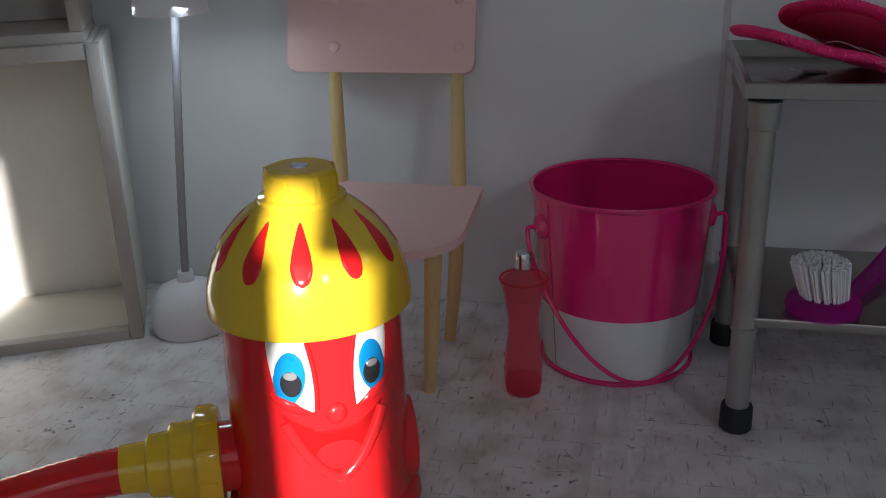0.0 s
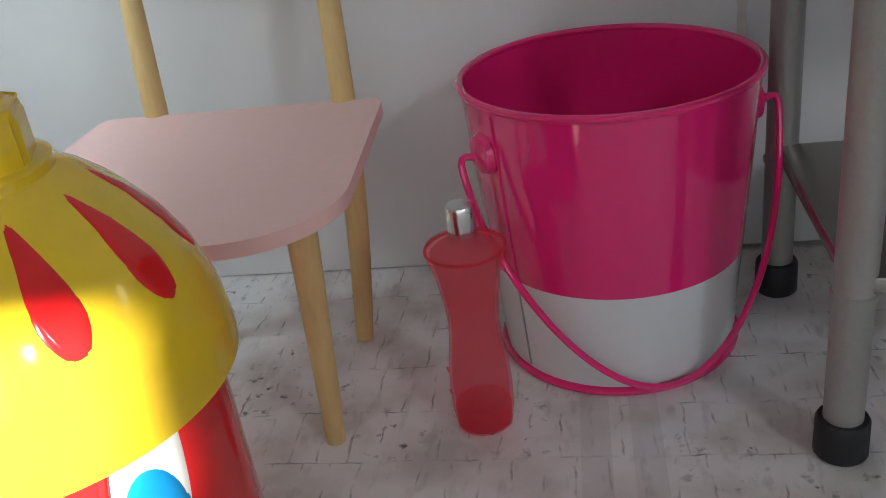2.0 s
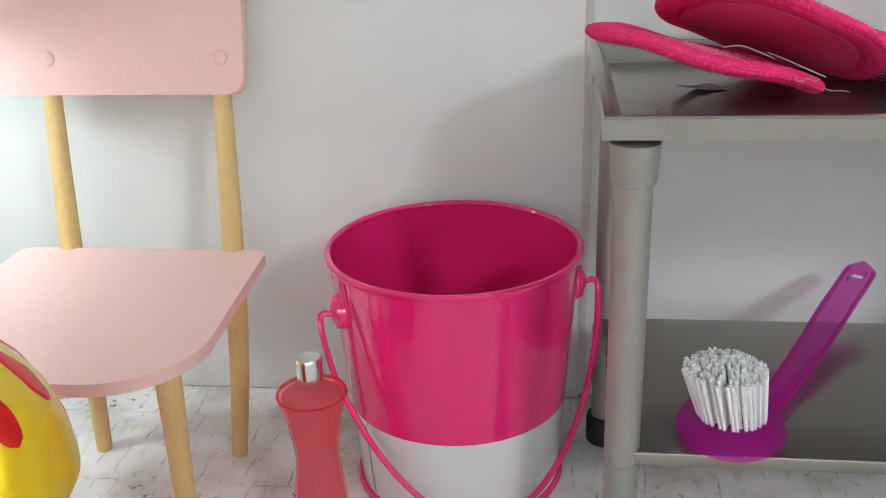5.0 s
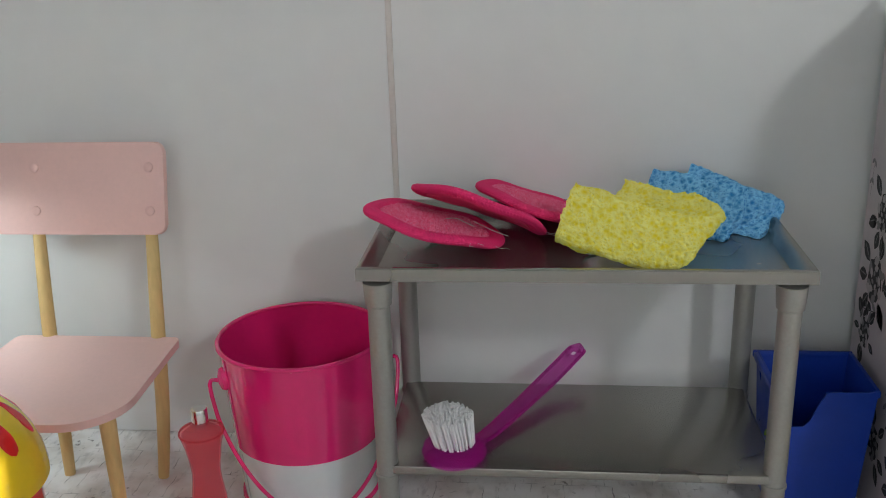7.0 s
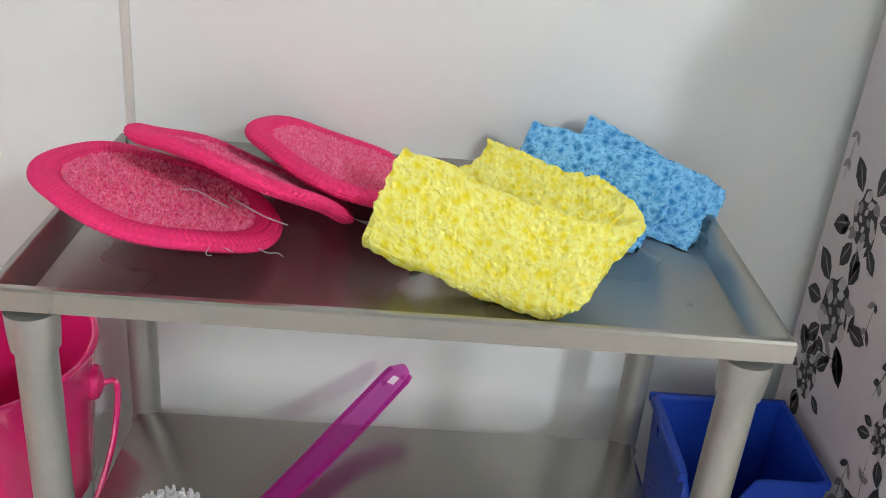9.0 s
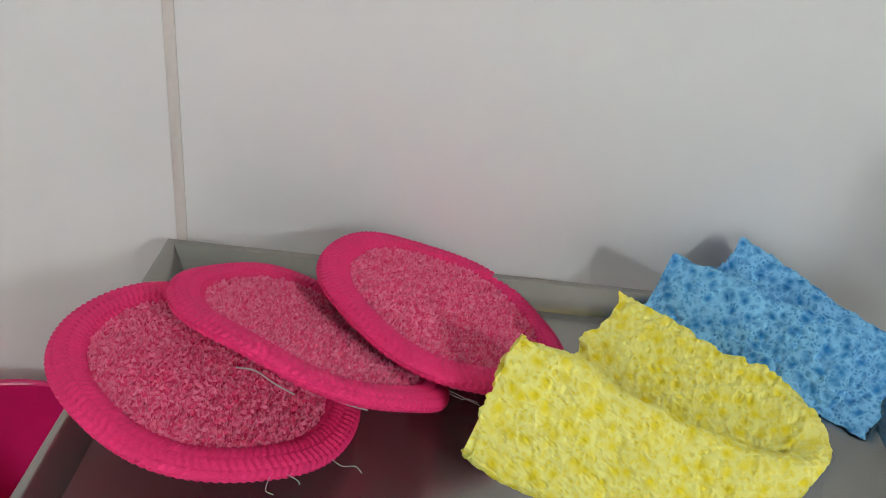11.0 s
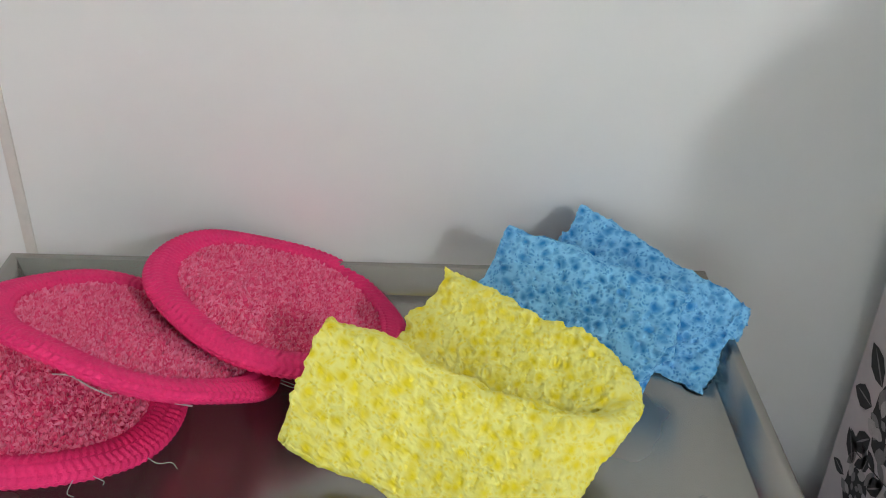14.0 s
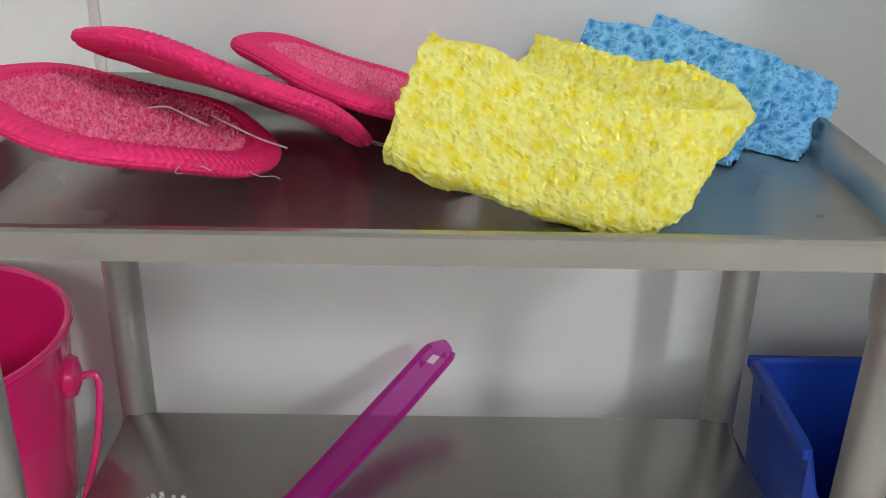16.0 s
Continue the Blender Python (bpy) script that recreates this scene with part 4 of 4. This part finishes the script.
for y, z, s in ((0.768, 0.181, 0.017), (0.766, 0.234, 0.014), (0.712, 0.321, 0.013), (0.777, 0.134, 0.012), (0.670, 0.360, 0.016), (0.663, 0.316, 0.014), (0.673, 0.215, 0.011), (0.664, 0.174, 0.011), (0.694, 0.154, 0.009), (0.704, 0.380, 0.012), (0.741, 0.374, 0.012), (0.682, 0.101, 0.013), (0.676, 0.052, 0.014), (0.730, 0.060, 0.013), (0.770, 0.070, 0.012)):
    rose(y, z, s * 1.3)
for y, z, a, n, s in ((0.752, 0.228, -0.15, 4, 0.010), (0.748, 0.190, -0.5, 4, 0.011), (0.750, 0.160, -0.25, 5, 0.012), (0.702, 0.200, -1.3, 3, 0.010), (0.771, 0.352, -1.5, 3, 0.009), (0.762, 0.300, -1.5, 3, 0.008), (0.745, 0.296, -1.7, 3, 0.008), (0.702, 0.300, -1.5, 4, 0.010), (0.662, 0.290, -1.7, 3, 0.011), (0.705, 0.241, 0.5, 2, 0.008), (0.712, 0.126, -1.5, 3, 0.009), (0.694, 0.112, 1.4, 2, 0.008), (0.791, 0.384, -1.6, 3, 0.008), (0.791, 0.336, 1.5, 2, 0.006), (0.798, 0.270, -1.5, 2, 0.008), (0.733, 0.205, -1.5, 2, 0.008), (0.690, 0.345, 0.4, 3, 0.010), (0.686, 0.300, 1.2, 3, 0.010), (0.725, 0.340, -1.2, 2, 0.008)):
    sprig(y, z, a, n, s * 1.25)
tagged(part("rose_print", moved(ink, BI), M_INK, board, "charcoal printed roses and leaves", smooth=False), kind="stuff")
tagged(part("pale_print", moved(pale, BI), M_INK3, board, "pale printed petals", smooth=False), kind="stuff")
tagged(part("grey_print", moved(wash, BI), M_INK2, board, "grey shaded print petals", smooth=False), kind="stuff")

# ---- hot pink toy cabinet ----
cab = thing("toy_cabinet", pose(0.575, 0.72, 0), "hot pink plastic toy cabinet with open shelves", "cabinet")
KI = cab.matrix_world.inverted()
KX0, KX1, KY0, KY1, KZ = 0.5200, 0.634, 0.655, 0.785, 0.378


def kpart(name, lo, hi, material=M_HOT, bevel=0.002):
    return part(name, moved(box(lo, hi, bevel), KI), material, cab)


kpart("side_panel", (KX0, KY0, 0), (KX0 + 0.004, KY1, KZ))
kpart("side_panel", (KX1 - 0.004, KY0, 0), (KX1, KY1, KZ))
# Back panel takes a darker copy of the cabinet's pink.
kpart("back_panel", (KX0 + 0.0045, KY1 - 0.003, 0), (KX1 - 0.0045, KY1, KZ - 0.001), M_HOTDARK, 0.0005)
kpart("stile", (KX0 - 0.002, KY0 - 0.006, 0), (KX0 + 0.011, KY0 - 0.0002, KZ))
kpart("stile", (KX1 - 0.011, KY0 - 0.006, 0), (KX1 + 0.002, KY0 - 0.0002, KZ))
kpart("header", (KX0 + 0.0113, KY0 - 0.006, 0.292), (KX1 - 0.0113, KY0 - 0.0002, KZ))
kpart("top", (KX0 + 0.0045, KY0 + 0.0002, KZ - 0.004), (KX1 - 0.0045, KY1 - 0.0035, KZ))
kpart("shelf", (KX0 + 0.0045, KY0 - 0.006, 0.186), (KX1 - 0.0045, KY1 - 0.0035, 0.194))
kpart("shelf", (KX0 + 0.0045, KY0 + 0.0002, 0.004), (KX1 - 0.0045, KY1 - 0.0035, 0.010))
ball = lathe([(0.022 * math.cos(radians(a)), 0.022 + 0.022 * math.sin(radians(a))) for a in range(-88, 89, 8)], 36)
tagged(link("teal_bowl", moved(ball, pose(0.566, 0.70, 0.2142)), M_TEAL), "round glossy teal plastic ball on a pink shelf", "toy")
tagged(link("navy_dish", moved(lathe([(0, 0), (0.022, 0), (0.028, 0.010), (0.029, 0.0195), (0.026, 0.0195), (0.024, 0.010), (0, 0.004)], 36), pose(0.566, 0.70, 0.1942)), M_NAVY), "dark navy plastic dish on a pink shelf", "dish")
tagged(link("orange_box", box((0.540, 0.675, 0.0102), (0.612, 0.735, 0.168), 0.002), M_ORANGE), "orange-red cardboard box inside a pink cabinet", "box")

# ---- soap bottle ----
soap = thing("soap_bottle", pose(0.5285, 0.6205, 0), "clear bottle of yellow liquid soap with a white cap", "bottle")
part("body", lathe([(0, 0), (0.0255, 0), (0.0275, 0.003), (0.0275, 0.132), (0.0262, 0.141), (0.020, 0.148), (0.0145, 0.150), (0.0145, 0.155), (0, 0.155)], 48), M_SOAP, soap, "bottle full of amber liquid soap")
part("label", lathe([(0.0277, 0.030), (0.0279, 0.031), (0.0279, 0.1305), (0.0277, 0.1315)], 48), M_LABEL, soap, "yellow paper label")
part("cap", lathe([(0.0185, 0.152), (0.0195, 0.153), (0.0192, 0.181), (0.0178, 0.1835), (0, 0.1840)], 48), M_WHITEP, soap, "white screw cap")


def writing(text, size, parent, az, z, radius, material):
    """Lettering wrapped on an upright cylinder; az is the middle's azimuth."""
    cu = bpy.data.curves.new("lettering", "FONT")
    cu.body, cu.size, cu.align_x, cu.offset = text, size, "CENTER", size * 0.012
    tmp = new("lettering_tmp", cu)
    bpy.context.view_layer.update()
    me = bpy.data.meshes.new_from_object(tmp.evaluated_get(bpy.context.evaluated_depsgraph_get()))
    bpy.data.objects.remove(tmp)
    for v in me.vertices:
        a = az + v.co.x / radius
        v.co = (radius * math.cos(a), radius * math.sin(a), z + v.co.y)
    me.materials.append(material)
    ob = new("lettering", me)
    ob.parent = parent
    ob["label"] = "brown handwritten lettering"
    return ob


writing("OG", 0.0165, soap, radians(-122), 0.1165, 0.0282, M_PEN)
writing("Soap", 0.0155, soap, radians(-116), 0.0945, 0.0282, M_PEN)

# ---- open display box beside the lamp ----
dbox = thing("display_box", pose(-0.3305, 0.7130, 0, 0, 0, 27), "open-fronted cream display box with a taupe frame", "box")
DW, DD, DH = 0.30, 0.11, 0.246


def dpart(name, lo, hi, material, bevel=0.0012, label=""):
    return part(name, box(lo, hi, bevel), material, dbox, label)


FW = 0.011
dpart("frame_stile", (-FW, -0.004, 0.0), (0, 0.008, DH), M_CABFRAME)
dpart("frame_stile", (-DW, -0.004, 0.0), (-DW + FW, 0.008, DH), M_CABFRAME)
dpart("frame_rail", (-DW + FW + 0.0003, -0.004, 0.0), (-FW - 0.0003, 0.008, 0.010), M_CABFRAME)
dpart("frame_rail", (-DW + FW + 0.0003, -0.004, DH - 0.012), (-FW - 0.0003, 0.008, DH), M_CABFRAME)
dpart("side_panel", (-0.006, 0.0082, 0.0), (0, DD, DH), M_CABIN)
dpart("side_panel", (-DW, 0.0082, 0.0), (-DW + 0.006, DD, DH), M_CABIN)
dpart("back_panel", (-DW + 0.0062, DD - 0.005, 0.0), (-0.0062, DD, DH), M_CABIN, 0.0005, "cream back panel")
dpart("bottom", (-DW + 0.0062, 0.0082, 0.0), (-0.0062, DD - 0.0052, 0.008), M_CABIN, 0.0005)
dpart("top", (-DW + 0.0062, 0.0082, DH - 0.008), (-0.0062, DD - 0.0052, DH), M_CABIN, 0.0005)
ubox = thing("storage_crate", pose(-0.3425, 0.7130, DH, 0, 0, 27), "taupe wooden crate standing on a display box", "crate")
part("bottom", box((-0.27, 0.0, 0.0), (0.0, 0.10, 0.008), 0.001), M_CABFRAME, ubox)
part("side_panel", box((-0.010, 0.0, 0.0083), (0.0, 0.10, 0.12), 0.001), M_CABFRAME, ubox)
part("side_panel", box((-0.27, 0.0, 0.0083), (-0.26, 0.10, 0.12), 0.001), M_CABFRAME, ubox)
part("back_panel", box((-0.2597, 0.092, 0.0083), (-0.0103, 0.10, 0.12), 0.001), M_CABFRAME, ubox)

# ---- desk lamp ----
LX, LY = -0.2985, 0.7370
dl = thing("desk_lamp", pose(LX, LY, 0), "white desk lamp with a grey gooseneck, switched on", "lamp")
part("base", lathe([(0, 0), (0.0305, 0), (0.0325, 0.004), (0.0325, 0.014), (0.030, 0.028), (0.023, 0.038), (0.012, 0.043), (0.0075, 0.044), (0.0065, 0.052), (0, 0.052)], 48), M_WHITEP, dl)
npath = smooth_path([(0, 0, 0.048), (0.004, 0.0, 0.10), (0.010, 0.0, 0.165), (0.0155, 0.001, 0.225), (0.0195, 0.002, 0.275), (0.018, 0.0, 0.335)], 60)
part("gooseneck", tube(npath, [0.0032 + 0.0003 * (k % 2) for k in range(61)], 12), M_NECK, dl, "grey flexible gooseneck")
shade = part("shade", moved(lathe([(0.0255, 0.0), (0.0268, 0.0), (0.0262, 0.018), (0.020, 0.036), (0.010, 0.045), (0, 0.046), ], 40), pose(0.0330, -0.030, 0.268, 0, 0, 0)), M_WHITEP, dl, "white plastic shade")
part("diffuser", moved(lathe([(0, 0.0035), (0.0250, 0.0035), (0.0250, 0.0055), (0, 0.0055)], 40), pose(0.0330, -0.030, 0.268)), M_BULB, dl, "lit frosted diffuser")
part("shade_arm", moved(tube(smooth_path([(0.018, 0.0, 0.335), (0.0220, -0.010, 0.348), (0.0300, -0.024, 0.343), (0.0330, -0.030, 0.312)], 20), 0.0036, 12), Matrix()), M_NECK, dl)
lamp("desk_lamp_light", "AREA", look((LX + 0.0330, LY - 0.030, 0.2700), (LX + 0.03, LY - 0.09, 0.0)), 0.040, (0.86, 0.95, 1.0), w=0.045, h=0.045)

# ---- toy fire hydrant ----
HX, HY = -0.1050, 0.5245
FACE = radians(-90 + 31)
hyd = thing("toy_hydrant", pose(HX, HY, 0) @ Matrix.Diagonal((0.975, 0.975, 1.03, 1.0)), "shiny red plastic toy hydrant with a yellow helmet top", "toy hydrant")


def rbody(z):
    return 0.0548 - 0.0030 * min(1, z / 0.13)


part("body", lathe([(0, 0), (0.0585, 0), (0.060, 0.003), (0.0585, 0.010), (rbody(0.014), 0.014), (rbody(0.07), 0.07), (rbody(0.131), 0.131), (0, 0.131)], 72), M_REDP, hyd)
DOME = [(0.0540, 0.1295), (0.0572, 0.1275), (0.0587, 0.1285), (0.0588, 0.1330), (0.0572, 0.1440), (0.0530, 0.1560), (0.0468, 0.1665), (0.0395, 0.1750), (0.0315, 0.1820), (0.0262, 0.1856)]


def dome_r(z):
    for (r0, z0), (r1, z1) in zip(DOME[3:], DOME[4:]):
        if z0 <= z <= z1:
            return r0 + (r1 - r0) * (z - z0) / (z1 - z0)
    return DOME[-1][0]


helmet = part("helmet", lathe(DOME + [(0.0250, 0.1862), (0.0248, 0.1885), (0.0235, 0.1892), (0, 0.1892)], 72), M_YELLOWP, hyd, "glossy yellow helmet-shaped top")
nut = lathe([(0.0222, 0.1890), (0.0222, 0.2010), (0.0205, 0.2036), (0, 0.2036)], 8)
bmesh.ops.bevel(nut, geom=[e for e in nut.edges if e.calc_length() > 0.008 and len(e.link_faces) == 2], offset=0.0018, segments=3, affect="EDGES")
part("nut", nut, M_YELLOWP, helmet, "yellow moulded nut")
part("screw", moved(lathe([(0.0052, 0.2034), (0.0050, 0.2044), (0.0034, 0.2049), (0, 0.2047)], 24), Matrix()), M_SILVER, helmet, "metal screw")


def on_round(shape, radius_at, az, n_in=6):
    """A patch laid on a round body: rings of (arc metres, height) shrunk to the middle."""
    b = bmesh.new()
    cy = sum(p[0] for p in shape) / len(shape)
    cz = sum(p[1] for p in shape) / len(shape)
    rings = []
    for k in range(n_in + 1):
        f = 1 - k / (n_in + 0.6)
        row = []
        for s, z in shape:
            ss, zz = cy + (s - cy) * f, cz + (z - cz) * f
            r = radius_at(zz) + (0 if k else -0.0006)
            a = az + ss / 0.052
            row.append(b.verts.new((r * math.cos(a), r * math.sin(a), zz)))
        rings.append(row)
    n = len(shape)
    for p, q in zip(rings, rings[1:]):
        for k in range(n):
            j = (k + 1) % n
            b.faces.new((p[k], p[j], q[j], q[k]))
    b.faces.new(rings[-1])
    return b


petal = []
for k in range(28):
    a = math.tau * k / 28
    w = 0.0072 * math.sin(a)
    h = -math.cos(a)
    taper = 1.0 if h < -0.4 else max(0.3, 1 - 0.5 * (h + 0.4) / 1.4)
    petal.append((w * taper, 0.1690 + 0.0142 * h))
for k in range(11):
    part("petal", on_round(petal, lambda z: dome_r(z) + 0.0005, radians(-72.5 + 360 / 11 * k)), M_REDP, helmet, "red teardrop inlay")


def oval(w, h, cz, cs=0.0, n=32, lean=0.0):
    return [(cs + w * math.sin(math.tau * k / n) + lean * h * -math.cos(math.tau * k / n), cz - h * math.cos(math.tau * k / n)) for k in range(n)]


def rounded(pts, turns=3):
    """A closed outline with its corners cut round."""
    for _ in range(turns):
        pts = [q for a, b in zip(pts, pts[1:] + pts[:1]) for q in ((a[0] * 0.75 + b[0] * 0.25, a[1] * 0.75 + b[1] * 0.25), (a[0] * 0.25 + b[0] * 0.75, a[1] * 0.25 + b[1] * 0.75))]
    return pts


EYE = rounded([(-0.0124, 0.0225), (0.0085, 0.0225), (0.0108, 0.0120), (0.0124, 0.0), (0.0128, -0.0150), (0.0122, -0.0225), (0.0100, -0.0212), (-0.0070, -0.0125), (-0.0102, -0.0040), (-0.0122, 0.0100)])
for s in (-1, 1):
    az = FACE + s * radians(26)
    eye = part("eye", on_round([(-s * x, 0.1075 + z) for x, z in EYE], lambda z: rbody(z) + 0.0006, az), M_EYEW, hyd, "white eye sticker")
    part("iris", on_round(oval(0.0092, 0.0155, 0.1055, lean=-0.10 * s), lambda z: rbody(z) + 0.0010, az), M_EYEB, eye, "blue iris sticker")
    part("pupil", on_round(oval(0.0062, 0.0076, 0.1022, -0.0008 * s), lambda z: rbody(z) + 0.0014, az), M_EYEK, eye, "black pupil sticker")
    # The pupil's highlight, laid on as a grey patch.
    part("glint", on_round(oval(0.0040, 0.0022, 0.1068, -0.0008 * s, 20), lambda z: rbody(z) + 0.0017, az), M_GLINT, eye, "grey glint on the pupil")
    rim = smooth_path([(-s * x, 0.1075 + z, 0) for x, z in ((0.0098, 0.0215), (0.0128, 0.006), (0.0140, -0.008), (0.0135, -0.0205))], 20)
    part("eye_ridge", tube([((rbody(p.y) + 0.0004) * math.cos(az + p.x / 0.052), (rbody(p.y) + 0.0004) * math.sin(az + p.x / 0.052), p.y) for p in rim], 0.0014, 10), M_REDP, hyd)
    cheek = smooth_path([(-s * x, 0.1075 + z, 0) for x, z in ((-0.0130, -0.0125), (-0.0020, -0.0175), (0.0090, -0.0235))], 16)
    part("cheek", tube([((rbody(p.y) - 0.0012) * math.cos(az + p.x / 0.052), (rbody(p.y) - 0.0012) * math.sin(az + p.x / 0.052), p.y) for p in cheek], [0.0012 + 0.0026 * math.sin(math.pi * k / 16) for k in range(17)], 12), M_REDP, hyd)
part("nose", moved(lathe([(0.0062 * math.cos(radians(a)), 0.0045 * math.sin(radians(a))) for a in range(0, 91, 10)], 24), pose(math.cos(FACE) * 0.0525, math.sin(FACE) * 0.0525, 0.0835) @ (Vector((math.cos(FACE), math.sin(FACE), 0)).to_track_quat("Z", "Y").to_matrix().to_4x4())), M_REDP, hyd)
smile = [(0.030 * x, 0.074 + 0.010 * x * x) for x in np.linspace(-1, 1, 15)] + [(0.030 * x, 0.0455 + 0.0385 * abs(x) ** 1.6) for x in np.linspace(0.93, -0.93, 15)]
# Same plastic as the body; the recess's shade is in the darker colour.
part("mouth", on_round(smile, lambda z: rbody(z) + 0.0007, FACE, 3), M_REDSHADE, hyd, "moulded smiling mouth, recess shade put in as darker red")
lip = [(s, z) for s, z in smile[15:]]
part("lip", tube([((rbody(z) + 0.0008) * math.cos(FACE + s / 0.052), (rbody(z) + 0.0008) * math.sin(FACE + s / 0.052), z) for s, z in lip], 0.0034, 12), M_REDP, hyd)
part("tongue", on_round(oval(0.0125, 0.0085, 0.0590), lambda z: rbody(z) + 0.0016, FACE, 3), M_REDP, hyd)
OUTD = Vector((-math.cos(radians(24)), -math.sin(radians(24)), 0))
OM = Matrix.Translation(Vector((0, 0, 0.036))) @ OUTD.to_track_quat("Z", "Y").to_matrix().to_4x4()
part("outlet", moved(lathe([(0.0205, 0.030), (0.0205, 0.064)], 40), OM), M_REDP, hyd)
part("coupling", moved(lathe([(0.0205, 0.0600), (0.0290, 0.0605), (0.0300, 0.0625), (0.0300, 0.0735), (0.0285, 0.0752), (0.0235, 0.0755), (0.0232, 0.0885), (0.0220, 0.0900), (0.0190, 0.0902), (0.0182, 0.1020), (0.0172, 0.1032), (0.0148, 0.1040), (0.0140, 0.1190), (0, 0.1190)], 48), OM), M_YELLOWP, hyd, "stepped yellow hose coupling")
for k in range(10):
    a = math.tau * k / 10
    part("grip_rib", moved(box((0.0290, -0.0016, 0.0628), (0.0312, 0.0016, 0.0732), 0.0007), OM @ Matrix.Rotation(a, 4, "Z")), M_YELLOWP, hyd)
o = OUTD * 0.115 + Vector((0, 0, 0.036))
hose = smooth_path([o, o + OUTD * 0.03 + Vector((0, 0, -0.003)), o + OUTD * 0.08 + Vector((-0.004, -0.004, -0.012)), o + OUTD * 0.14 + Vector((-0.006, -0.012, -0.0215)), o + OUTD * 0.24 + Vector((0, -0.03, -0.0222))], 60)
part("hose", tube(hose, [0.0132 + 0.0005 * (k % 2) for k in range(61)], 20), M_REDP, hyd, "red ribbed toy hose")
OM2 = Matrix.Translation(Vector((0, 0, 0.034))) @ (-OUTD).to_track_quat("Z", "Y").to_matrix().to_4x4()
part("stub", moved(lathe([(0.026, 0.030), (0.026, 0.0520), (0.0235, 0.0565), (0.012, 0.0590), (0, 0.0592)], 40), OM2), M_REDP, hyd)

# ---- clear tape on the floor ----
for tx in (0.040, 0.062):
    tagged(link("floor_tape", box((tx, 0.45, 0.0002), (tx + 0.013, 0.69, 0.0005)), M_TAPE, smooth=False), "strip of clear glossy tape stuck on the floor", "tape", "tape strips")
